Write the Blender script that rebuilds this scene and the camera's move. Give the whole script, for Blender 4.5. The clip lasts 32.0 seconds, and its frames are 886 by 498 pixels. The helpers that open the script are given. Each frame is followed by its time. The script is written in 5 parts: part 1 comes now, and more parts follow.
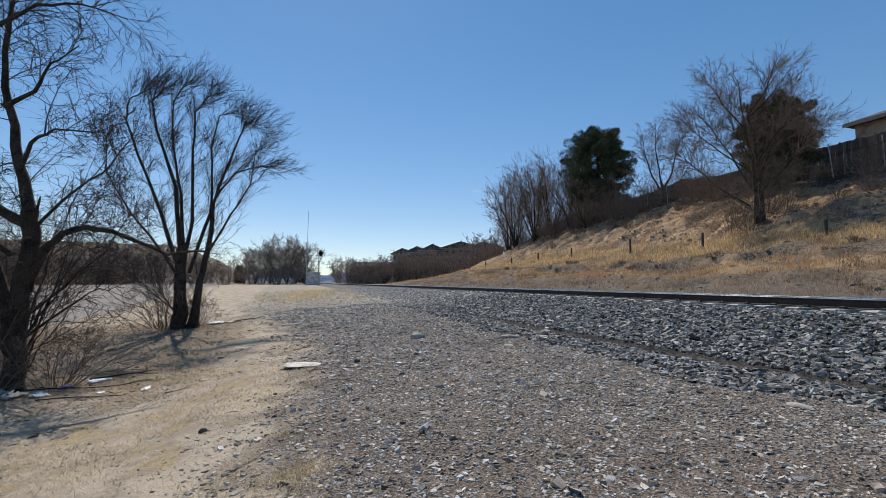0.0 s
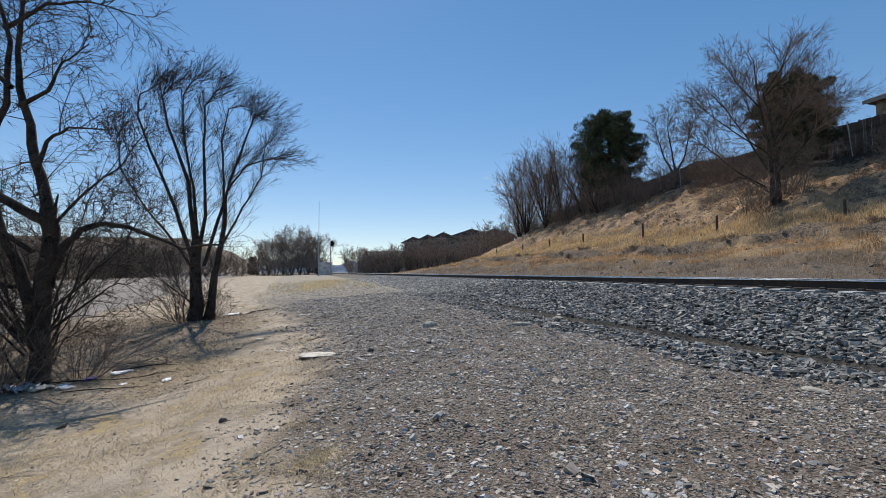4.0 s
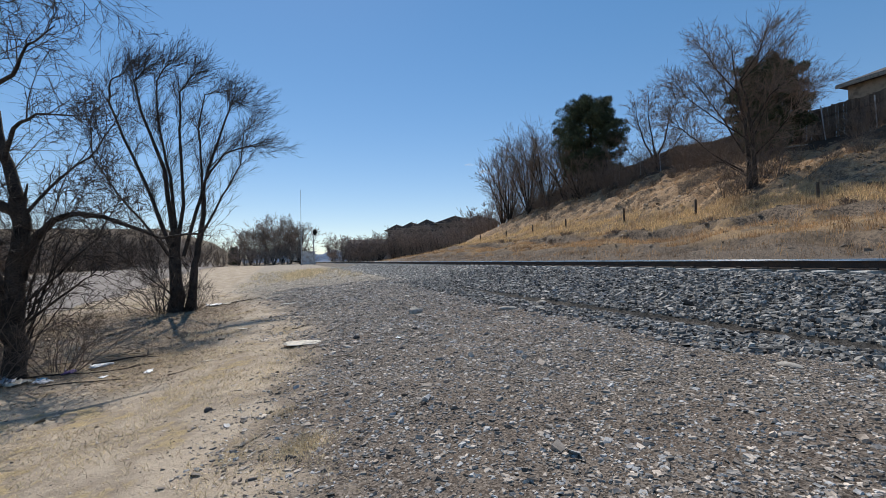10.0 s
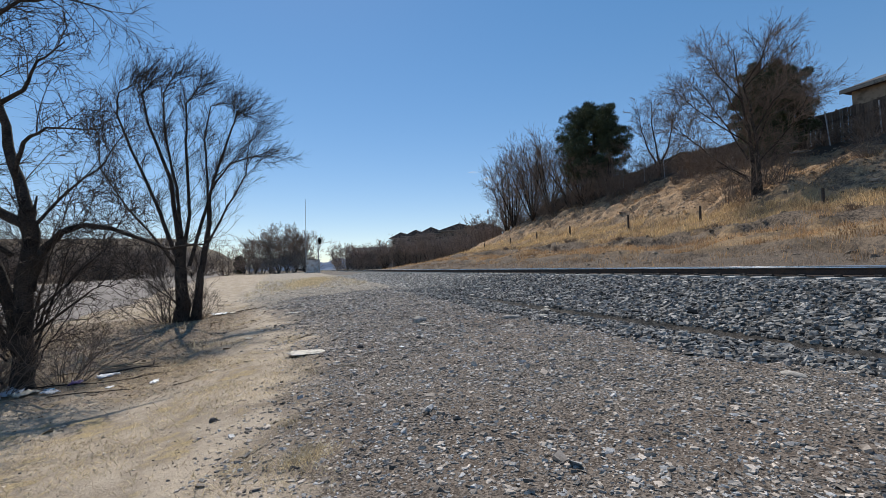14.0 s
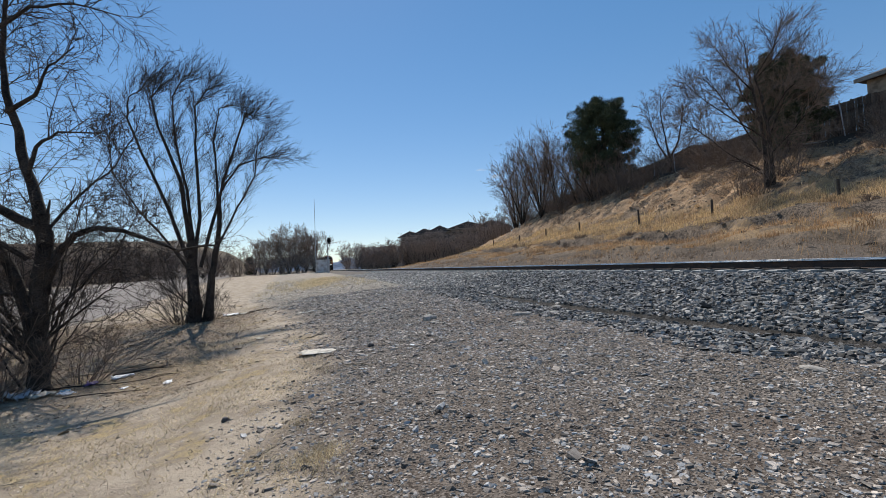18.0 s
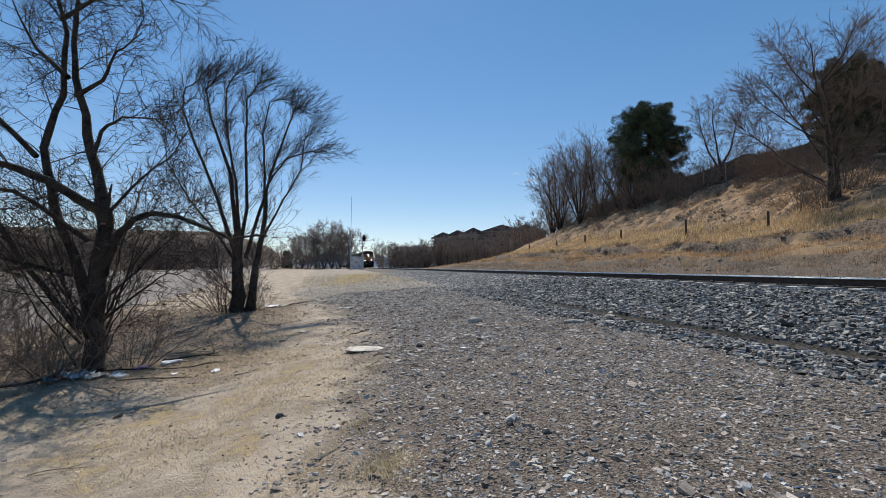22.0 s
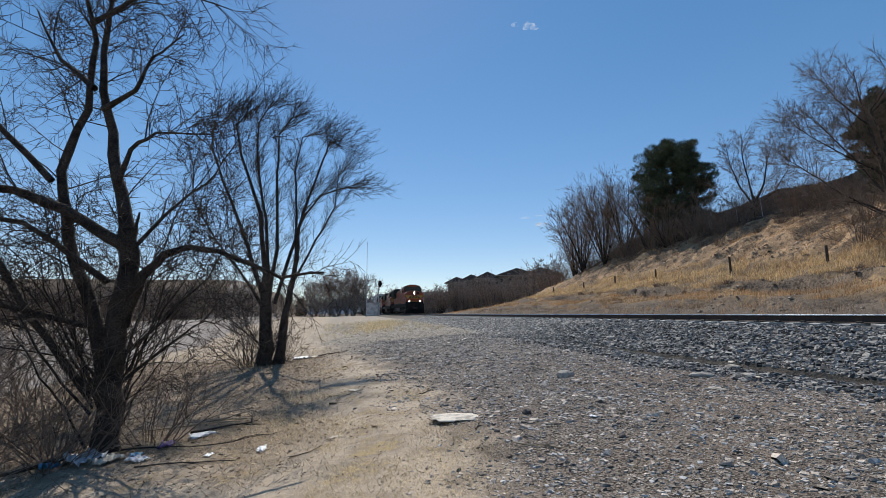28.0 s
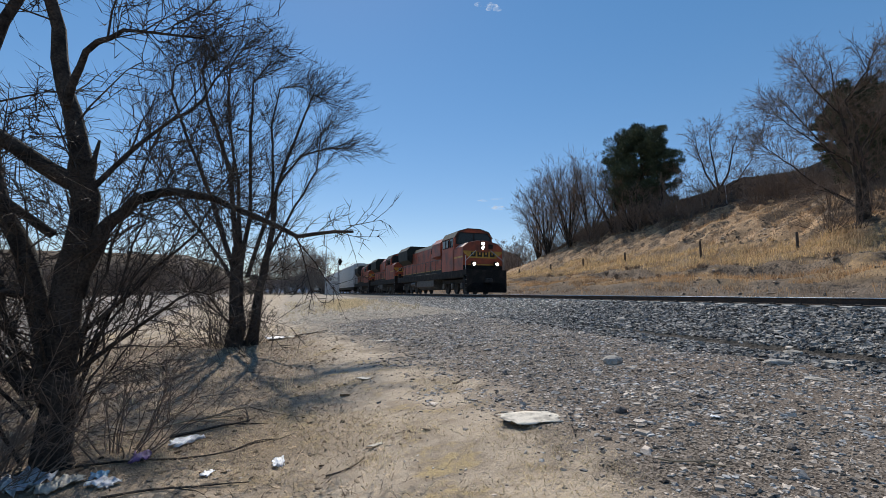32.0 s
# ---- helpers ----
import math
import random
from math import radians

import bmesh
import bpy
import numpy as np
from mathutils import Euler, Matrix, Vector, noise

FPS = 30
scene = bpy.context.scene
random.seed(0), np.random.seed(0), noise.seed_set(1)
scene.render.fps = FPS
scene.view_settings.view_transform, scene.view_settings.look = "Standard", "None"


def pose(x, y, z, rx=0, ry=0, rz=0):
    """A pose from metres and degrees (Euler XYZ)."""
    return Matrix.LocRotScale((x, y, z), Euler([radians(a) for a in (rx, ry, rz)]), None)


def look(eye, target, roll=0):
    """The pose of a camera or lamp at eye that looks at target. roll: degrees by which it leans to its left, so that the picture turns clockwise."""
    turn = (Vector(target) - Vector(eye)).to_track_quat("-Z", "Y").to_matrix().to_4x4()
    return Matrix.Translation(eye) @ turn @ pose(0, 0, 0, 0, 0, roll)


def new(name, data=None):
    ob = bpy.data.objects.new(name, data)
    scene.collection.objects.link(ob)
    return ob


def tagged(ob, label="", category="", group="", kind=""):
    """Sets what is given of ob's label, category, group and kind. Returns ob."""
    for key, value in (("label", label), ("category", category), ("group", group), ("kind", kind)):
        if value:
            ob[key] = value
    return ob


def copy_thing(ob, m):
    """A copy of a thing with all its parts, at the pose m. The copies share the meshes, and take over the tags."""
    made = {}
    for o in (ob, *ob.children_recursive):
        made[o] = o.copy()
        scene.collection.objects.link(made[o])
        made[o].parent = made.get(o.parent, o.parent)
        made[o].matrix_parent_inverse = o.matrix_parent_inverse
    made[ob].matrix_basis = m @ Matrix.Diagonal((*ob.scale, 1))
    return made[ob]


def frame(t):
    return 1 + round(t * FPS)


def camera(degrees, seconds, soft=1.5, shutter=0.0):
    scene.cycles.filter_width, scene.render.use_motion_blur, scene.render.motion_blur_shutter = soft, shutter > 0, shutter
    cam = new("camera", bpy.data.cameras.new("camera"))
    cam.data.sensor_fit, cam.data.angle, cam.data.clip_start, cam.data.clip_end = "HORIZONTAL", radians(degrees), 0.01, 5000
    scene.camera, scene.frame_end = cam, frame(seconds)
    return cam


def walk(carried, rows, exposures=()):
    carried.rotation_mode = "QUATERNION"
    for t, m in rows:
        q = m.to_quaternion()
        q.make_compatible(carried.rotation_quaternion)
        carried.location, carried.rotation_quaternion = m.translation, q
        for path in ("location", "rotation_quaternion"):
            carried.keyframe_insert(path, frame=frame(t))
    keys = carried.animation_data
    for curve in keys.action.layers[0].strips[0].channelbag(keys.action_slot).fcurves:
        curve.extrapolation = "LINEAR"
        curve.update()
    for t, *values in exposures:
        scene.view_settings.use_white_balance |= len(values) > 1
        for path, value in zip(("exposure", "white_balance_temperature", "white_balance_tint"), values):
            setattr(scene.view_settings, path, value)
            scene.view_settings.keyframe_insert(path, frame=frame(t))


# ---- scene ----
cam = camera(88.3, 32.0, soft=0.8)
PATH = [
    (0, (0.082, 0.004, 1.413), (0.732, 1.89, 1.567), 0.8),
    (0.5, (0.06, 0.018, 1.417), (0.712, 1.901, 1.583), 1.0),
    (1, (0.078, 0.015, 1.438), (0.719, 1.902, 1.604), 1.2),
    (1.5, (0.078, 0.025, 1.43), (0.703, 1.917, 1.596), 1.1),
    (2, (0.098, -0.006, 1.435), (0.709, 1.892, 1.592), 0.7),
    (2.5, (0.096, -0.006, 1.431), (0.705, 1.894, 1.572), 0.4),
    (3, (0.086, 0.009, 1.422), (0.683, 1.913, 1.558), 0.2),
    (3.5, (0.086, -0.029, 1.436), (0.681, 1.877, 1.559), -0.0),
    (4, (0.079, -0.019, 1.433), (0.685, 1.885, 1.534), -0.2),
    (4.5, (0.087, -0.04, 1.432), (0.722, 1.854, 1.524), -0.4),
    (6.5, (0.077, -0.028, 1.413), (0.69, 1.873, 1.517), 0.3),
    (7, (0.072, 0.002, 1.414), (0.66, 1.911, 1.507), 0.1),
    (7.5, (0.082, -0.006, 1.414), (0.666, 1.906, 1.492), -0.1),
    (8, (0.06, -0.005, 1.41), (0.643, 1.907, 1.473), -0.2),
    (8.5, (0.059, -0.012, 1.412), (0.654, 1.896, 1.47), -0.4),
    (9, (0.068, -0.01, 1.417), (0.68, 1.892, 1.479), -0.8),
    (9.5, (0.073, -0.021, 1.414), (0.73, 1.868, 1.46), -1.0),
    (10, (0.069, -0.006, 1.405), (0.742, 1.877, 1.45), -1.1),
    (10.5, (0.06, -0.025, 1.411), (0.747, 1.852, 1.475), -1.2),
    (11, (0.06, -0.03, 1.429), (0.743, 1.847, 1.513), -1.1),
    (11.5, (0.075, -0.007, 1.424), (0.741, 1.877, 1.526), -1.3),
    (12, (0.086, -0.043, 1.432), (0.744, 1.843, 1.529), -1.2),
    (12.5, (0.082, -0.052, 1.442), (0.731, 1.838, 1.535), -1.3),
    (13, (0.098, -0.059, 1.43), (0.755, 1.828, 1.51), -1.4),
    (13.5, (0.093, -0.061, 1.428), (0.753, 1.825, 1.504), -1.5),
    (14, (0.077, -0.053, 1.434), (0.732, 1.835, 1.512), -1.4),
    (14.5, (0.082, -0.04, 1.432), (0.733, 1.849, 1.507), -1.5),
    (16.5, (0.093, -0.053, 1.433), (0.725, 1.843, 1.499), -2.4),
    (17, (0.101, -0.049, 1.431), (0.732, 1.847, 1.504), -2.6),
    (17.5, (0.086, -0.033, 1.432), (0.706, 1.866, 1.509), -2.3),
    (18, (0.086, -0.015, 1.42), (0.704, 1.886, 1.492), -2.2),
    (18.5, (0.082, -0.023, 1.43), (0.685, 1.882, 1.503), -2.0),
    (19, (0.074, -0.041, 1.422), (0.657, 1.871, 1.502), -2.3),
    (19.5, (0.046, -0.044, 1.417), (0.623, 1.87, 1.485), -1.5),
    (20, (0.009, -0.004, 1.396), (0.558, 1.919, 1.421), -0.6),
    (20.5, (0.015, 0.091, 1.384), (0.521, 2.026, 1.397), -0.3),
    (21, (0.034, 0.212, 1.411), (0.524, 2.15, 1.463), 0.4),
    (21.5, (-0.069, 0.328, 1.416), (0.414, 2.267, 1.51), 0.6),
    (22, (-0.201, 0.407, 1.391), (0.284, 2.345, 1.473), 0.5),
    (22.5, (-0.253, 0.527, 1.385), (0.196, 2.472, 1.498), 0.2),
    (23, (-0.292, 0.653, 1.35), (0.118, 2.606, 1.487), 0.8),
    (23.5, (-0.356, 0.76, 1.357), (0.071, 2.708, 1.502), 0.1),
    (24, (-0.487, 0.836, 1.368), (-0.048, 2.781, 1.525), -0.5),
    (24.5, (-0.536, 0.91, 1.347), (-0.097, 2.856, 1.494), -0.5),
    (25, (-0.52, 1.072, 1.337), (-0.077, 3.015, 1.504), -0.2),
    (25.5, (-0.53, 1.179, 1.35), (-0.076, 3.119, 1.525), 0.3),
    (27.5, (-0.941, 2.058, 1.35), (-0.487, 3.987, 1.619), -0.6),
    (28, (-1.075, 2.287, 1.344), (-0.637, 4.218, 1.623), -0.4),
    (28.5, (-1.115, 2.556, 1.347), (-0.716, 4.495, 1.628), -0.0),
    (29, (-1.267, 2.793, 1.328), (-0.875, 4.737, 1.585), 0.1),
    (29.5, (-1.379, 3.061, 1.318), (-0.995, 5.011, 1.547), 0.4),
    (30, (-1.397, 3.321, 1.315), (-1.004, 5.273, 1.505), 0.8),
    (30.5, (-1.591, 3.531, 1.27), (-1.137, 5.471, 1.448), 0.9),
    (31, (-1.701, 3.73, 1.271), (-1.205, 5.659, 1.46), 0.5),
    (31.5, (-1.771, 3.9, 1.257), (-1.22, 5.813, 1.453), 0.7),
    (32, (-1.951, 3.993, 1.254), (-1.325, 5.882, 1.45), 0.5),
]
walk(cam, [(t, look(eye, target, roll)) for t, eye, target, roll in PATH])

# ---- world, sun, exposure ----
SUN_AZ, SUN_EL = radians(2.0), radians(47.0)     # azimuth from +y towards +x
world = bpy.data.worlds.new("world")
scene.world = world
world.use_nodes = True
wn, wl = world.node_tree.nodes, world.node_tree.links
sky = wn.new("ShaderNodeTexSky")
sky.sky_type, sky.sun_disc = "NISHITA", False
sky.sun_elevation, sky.sun_rotation = SUN_EL, SUN_AZ
sky.altitude, sky.air_density, sky.dust_density, sky.ozone_density = 1500, 1.0, 0.1, 2.0
wn["Background"].inputs["Strength"].default_value = 0.212
deep = wn.new("ShaderNodeHueSaturation")
deep.inputs["Hue"].default_value, deep.inputs["Saturation"].default_value = 0.508, 1.335
even = wn.new("ShaderNodeGamma")
even.inputs["Gamma"].default_value = 0.655
wl.new(sky.outputs["Color"], deep.inputs["Color"])
wl.new(deep.outputs["Color"], even.inputs["Color"])
wl.new(even.outputs["Color"], wn["Background"].inputs["Color"])
sun = new("sun", bpy.data.lights.new("sun", "SUN"))
sun.data.energy, sun.data.angle, sun.data.color = 4.7, radians(0.55), (1.0, 0.95, 0.87)
sun_way = Vector((math.sin(SUN_AZ) * math.cos(SUN_EL), math.cos(SUN_AZ) * math.cos(SUN_EL), math.sin(SUN_EL)))
sun.matrix_world = look(sun_way * 100, (0, 0, 0))
scene.view_settings.exposure = 0.0

# ---- plan (metres) ----
TRACK_X = 10.8            # centre of the track, which runs along y
GAUGE = 1.507             # between rail centres
RAIL_TOP = 1.25
TIE_TOP = 1.06


def lerp(x, xs, ys):
    return np.interp(x, xs, ys)


def sstep(a, b, x):
    t = np.clip((np.asarray(x, float) - a) / (b - a), 0.0, 1.0)
    return t * t * (3 - 2 * t)


def bumps(x, y, s, seed=0):
    """Cheap smooth relief, about -1 to 1."""
    x, y = np.asarray(x, float) / s + seed * 3.7, np.asarray(y, float) / s - seed * 1.3
    return (np.sin(x * 1.3 + 1.7 * np.sin(y * 0.9)) + np.sin(y * 1.7 + 1.3 * np.sin(x * 1.1 + 2)) + np.sin((x + y) * 2.3 + 0.6)) / 3


def hill_fade(y):
    return 1 - sstep(42, 100, y)


def height(x, y):
    """Height of the ground."""
    x, y = np.asarray(x, float), np.asarray(y, float)
    rise = lerp(y, [-30, 0, 10, 20, 50, 85, 130, 260], [0, 0, -0.05, 0.1, 0.48, 0.85, 1.0, 0.9])
    near = lerp(x, [-60, -14, -7, -4, -2, -0.6, 0.4, 1.7, 2.8, 4.0, 5.7], [-0.75, -0.65, -0.5, -0.38, -0.34, -0.1, 0.02, 0.13, 0.2, 0.31, 0.36])
    flat = sstep(20, 75, y)
    z = near * (1 - 0.75 * flat) + rise
    bed = lerp(x, [5.3, 6.0, 8.9, 9.4, 12.2, 12.8, 14.4, 15.4], [-9, 0.42, 0.97, 0.985, 0.985, 0.96, 0.75, -9])
    z = np.where((x > 5.6) & (x < 15.5), np.maximum(z, bed), z)
    f = hill_fade(y)
    base = 1.0 + 0.3 * sstep(30, 60, y)
    hill = lerp(x, [13.6, 15.5, 18, 25.5, 28, 33, 36, 37.5, 60, 120, 400], [0.9, 1.25, 2.0, 4.3, 5.6, 8.3, 9.7, 10.0, 10.5, 11.5, 11.5])
    hill = hill - 0.38 * sstep(15, 24, y) * sstep(18, 23, x) * (1 - sstep(27, 30, x))
    # a low cut bank along the slope and gullies in the bare upper part
    bank_x = 21.3 + 0.9 * bumps(y, x * 0.1, 2.3, 4) + 0.4 * bumps(y, x * 0.1, 0.7, 8)
    hill = hill + 0.55 * (sstep(-0.25, 0.25, x - bank_x) - sstep(-2.6, 2.6, x - bank_x)) * sstep(8, 14, y)
    bank_2 = 17.6 + 0.5 * bumps(y, x * 0.1, 1.9, 9)
    hill = hill + 0.35 * (sstep(-0.2, 0.2, x - bank_2) - sstep(-1.6, 1.6, x - bank_2))
    gully = np.abs(bumps(y + 0.25 * x, x * 0.25, 1.15, 13))
    hill = hill + (0.6 * gully + 0.2 * bumps(x, y, 0.55, 3)) * sstep(26.3, 28.5, x) * (1 - sstep(34, 36, x))
    hz = base - 0.2 + (hill - 0.9) * f + 0.12 * bumps(x, y, 0.9, 6) * sstep(16, 18, x) * f + 0.28 * bumps(x, y, 3.1, 2) * sstep(16, 20, x) * f + 0.5 * bumps(x, y, 9, 5) * sstep(20, 28, x) * f
    z = np.where(x > 13.4, np.maximum(z * (1 - sstep(15.4, 17, x)) + hz * sstep(15.4, 17, x), hz), z)
    z = z + 9.0 * sstep(-12, -26, x) * sstep(84, 118, y) * (1 - sstep(200, 260, y))
    far = sstep(250, 700, np.hypot(x, y))
    return z * (1 - far) + 1.0 * far + 0.03 * bumps(x, y, 0.9, 1) * (1 - sstep(40, 90, np.hypot(x, y))) * (1 - sstep(5.0, 5.8, x) * (1 - sstep(14.5, 15.5, x)))


def hz(x, y):
    return float(height(x, y))


# ---- materials ----
def mat(name, color=(0.5, 0.5, 0.5), rough=0.8, metal=0.0, vary=0.25, scale=8.0, fine=60.0, bump=0.3, bump_dist=0.01, second=None, amount=0.5, rand=0.0, island=0.0, spec=0.3, thin=0.0):
    """A surface with two scales of variation; second: a stain colour laid in patches."""
    m = bpy.data.materials.new(name)
    m.use_nodes = True
    n, l = m.node_tree.nodes, m.node_tree.links
    b = n["Principled BSDF"]
    b.inputs["Roughness"].default_value, b.inputs["Metallic"].default_value = rough, metal
    b.inputs["Specular IOR Level"].default_value = spec
    co = n.new("ShaderNodeTexCoord")
    n1, n2 = n.new("ShaderNodeTexNoise"), n.new("ShaderNodeTexNoise")
    n1.inputs["Scale"].default_value, n1.inputs["Detail"].default_value = scale, 6
    n2.inputs["Scale"].default_value, n2.inputs["Detail"].default_value = fine, 3
    for q in (n1, n2):
        l.new(co.outputs["Object"], q.inputs["Vector"])
    mx = n.new("ShaderNodeMix")
    mx.data_type, mx.blend_type = "RGBA", "MIX"
    sec = second or tuple(c * 0.55 for c in color)
    mx.inputs[6].default_value, mx.inputs[7].default_value = (*color, 1), (*sec, 1)
    rp = n.new("ShaderNodeMapRange")
    rp.inputs["From Min"].default_value, rp.inputs["From Max"].default_value = 0.62 - amount * 0.3, 0.68 - amount * 0.05
    l.new(n1.outputs["Fac"], rp.inputs["Value"])
    l.new(rp.outputs["Result"], mx.inputs[0])
    hs = n.new("ShaderNodeHueSaturation")
    l.new(mx.outputs[2], hs.inputs["Color"])
    val = n.new("ShaderNodeMapRange")
    val.inputs["From Min"].default_value, val.inputs["From Max"].default_value = 0.3, 0.7
    val.inputs["To Min"].default_value, val.inputs["To Max"].default_value = 1 - vary, 1 + vary
    l.new(n2.outputs["Fac"], val.inputs["Value"])
    last = val.outputs["Result"]
    for use, socket in ((rand, "obj"), (island, "isl")):
        if use:
            src = n.new("ShaderNodeObjectInfo").outputs["Random"] if socket == "obj" else n.new("ShaderNodeNewGeometry").outputs["Random Per Island"]
            r2 = n.new("ShaderNodeMapRange")
            r2.inputs["To Min"].default_value, r2.inputs["To Max"].default_value = 1 - use, 1 + use
            l.new(src, r2.inputs["Value"])
            mu = n.new("ShaderNodeMath")
            mu.operation = "MULTIPLY"
            l.new(last, mu.inputs[0])
            l.new(r2.outputs["Result"], mu.inputs[1])
            last = mu.outputs["Value"]
    l.new(last, hs.inputs["Value"])
    l.new(hs.outputs["Color"], b.inputs["Base Color"])
    if thin:
        tl, ms = n.new("ShaderNodeBsdfTranslucent"), n.new("ShaderNodeMixShader")
        ms.inputs[0].default_value = thin
        l.new(hs.outputs["Color"], tl.inputs["Color"])
        l.new(b.outputs[0], ms.inputs[1])
        l.new(tl.outputs[0], ms.inputs[2])
        l.new(ms.outputs[0], n["Material Output"].inputs["Surface"])
    if bump:
        bp = n.new("ShaderNodeBump")
        bp.inputs["Strength"].default_value, bp.inputs["Distance"].default_value = bump, bump_dist
        l.new(n2.outputs["Fac"], bp.inputs["Height"])
        l.new(bp.outputs["Normal"], b.inputs["Normal"])
    return m


def glow(name, color, strength):
    m = bpy.data.materials.new(name)
    m.use_nodes = True
    b = m.node_tree.nodes["Principled BSDF"]
    b.inputs["Base Color"].default_value = (*color, 1)
    b.inputs["Emission Color"].default_value = (*color, 1)
    b.inputs["Emission Strength"].default_value = strength
    return m


def ground_material():
    """Dirt, crushed stone, ballast and dry grass, each in its own stretch of the plan with ragged borders."""
    m = bpy.data.materials.new("ground")
    m.use_nodes = True
    n, l = m.node_tree.nodes, m.node_tree.links
    b = n["Principled BSDF"]
    b.inputs["Roughness"].default_value, b.inputs["Specular IOR Level"].default_value = 0.95, 0.12
    co = n.new("ShaderNodeTexCoord")
    sp = n.new("ShaderNodeSeparateXYZ")
    l.new(co.outputs["Object"], sp.inputs[0])

    def noise_tex(scale, detail=6, rough=0.6):
        q = n.new("ShaderNodeTexNoise")
        q.inputs["Scale"].default_value, q.inputs["Detail"].default_value, q.inputs["Roughness"].default_value = scale, detail, rough
        l.new(co.outputs["Object"], q.inputs["Vector"])
        return q.outputs["Fac"]

    def math_node(op, a, c):
        q = n.new("ShaderNodeMath")
        q.operation = op
        for i, v in enumerate((a, c)):
            if isinstance(v, (int, float)):
                q.inputs[i].default_value = v
            else:
                l.new(v, q.inputs[i])
        return q.outputs[0]

    def ramp(v, a, c, lo=0.0, hi=1.0):
        q = n.new("ShaderNodeMapRange")
        q.inputs["From Min"].default_value, q.inputs["From Max"].default_value = a, c
        q.inputs["To Min"].default_value, q.inputs["To Max"].default_value = lo, hi
        l.new(v, q.inputs["Value"])
        return q.outputs["Result"]

    def mix(fac, a, c):
        q = n.new("ShaderNodeMix")
        q.data_type = "RGBA"
        for i, v in ((6, a), (7, c)):
            if isinstance(v, tuple):
                q.inputs[i].default_value = (*v, 1)
            else:
                l.new(v, q.inputs[i])
        if isinstance(fac, float):
            q.inputs[0].default_value = fac
        else:
            l.new(fac, q.inputs[0])
        return q.outputs[2]

    X, Y = sp.outputs["X"], sp.outputs["Y"]
    big, mid, fine, tiny = noise_tex(0.35), noise_tex(1.7), noise_tex(9, 8, 0.7), noise_tex(55, 6, 0.7)
    vor = n.new("ShaderNodeTexVoronoi")
    vor.inputs["Scale"].default_value = 26
    l.new(co.outputs["Object"], vor.inputs["Vector"])
    pebble = n.new("ShaderNodeTexVoronoi")
    pebble.inputs["Scale"].default_value = 60
    l.new(co.outputs["Object"], pebble.inputs["Vector"])
    edge = math_node("ADD", math_node("MULTIPLY", math_node("SUBTRACT", mid, 0.5), 3.0), math_node("MULTIPLY", math_node("SUBTRACT", fine, 0.5), 1.2))
    dirt = mix(ramp(mid, 0.42, 0.6), (0.47, 0.38, 0.285), (0.30, 0.24, 0.18))
    dirt = mix(math_node("MULTIPLY", ramp(tiny, 0.5, 0.64), 0.3), dirt, (0.18, 0.14, 0.105))
    dirt = mix(ramp(fine, 0.5, 0.68), dirt, (0.52, 0.425, 0.32))
    straw = mix(ramp(tiny, 0.4, 0.6), (0.50, 0.38, 0.20), (0.33, 0.245, 0.14))
    dirt = mix(ramp(math_node("ADD", mid, math_node("MULTIPLY", fine, 0.6)), 0.86, 0.98), dirt, straw)
    # dark end of this mix paints the shade in gaps between loose chips
    chips = mix(ramp(pebble.outputs["Color"], 0.25, 0.75), (0.042, 0.035, 0.029), (0.27, 0.225, 0.185))
    chips = mix(ramp(big, 0.42, 0.62), chips, mix(0.55, chips, (0.17, 0.125, 0.095)))
    # brighter tone farther off puts the grazing sun's sheen into the colour
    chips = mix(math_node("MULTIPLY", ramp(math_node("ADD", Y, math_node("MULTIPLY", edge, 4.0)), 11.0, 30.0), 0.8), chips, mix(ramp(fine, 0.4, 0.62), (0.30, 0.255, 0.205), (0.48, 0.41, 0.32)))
    leaf = mix(ramp(tiny, 0.42, 0.6), (0.15, 0.115, 0.085), (0.38, 0.29, 0.205))
    under = math_node("MULTIPLY", ramp(math_node("ADD", X, math_node("MULTIPLY", edge, 1.1)), -1.0, -2.0), math_node("MULTIPLY", ramp(math_node("ADD", Y, edge), 7.6, 9.4), ramp(Y, 23.0, 19.5)))
    dirt = mix(math_node("MULTIPLY", under, 0.95), dirt, leaf)
    gravel_x = math_node("ADD", X, math_node("MULTIPLY", edge, 0.75))
    gravel_x = math_node("ADD", math_node("SUBTRACT", gravel_x, ramp(Y, 5.0, 10.0, 0.0, 0.6)), ramp(Y, 11.0, 30.0, 0.0, 3.2))
    col = mix(ramp(gravel_x, -0.35, 0.45), dirt, chips)
    # near-black bed: shade between the loose ballast stones put into its colour
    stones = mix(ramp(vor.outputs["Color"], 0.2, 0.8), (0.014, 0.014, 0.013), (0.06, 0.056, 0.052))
    # farther ballast bed painted brighter, standing in for sun sheen on backlit stone
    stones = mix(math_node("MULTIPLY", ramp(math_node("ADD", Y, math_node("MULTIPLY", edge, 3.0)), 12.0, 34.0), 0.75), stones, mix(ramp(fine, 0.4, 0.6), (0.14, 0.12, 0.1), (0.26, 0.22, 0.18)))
    bal_x = math_node("ADD", X, math_node("MULTIPLY", edge, 0.3))
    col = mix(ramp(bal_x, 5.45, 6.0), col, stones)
    soil = mix(ramp(fine, 0.44, 0.56), (0.07, 0.055, 0.043), (0.22, 0.165, 0.12))
    straw_soil = mix(ramp(fine, 0.4, 0.62), (0.40, 0.27, 0.14), (0.20, 0.135, 0.085))
    tan = mix(ramp(fine, 0.42, 0.6), (0.30, 0.19, 0.11), (0.50, 0.345, 0.21))
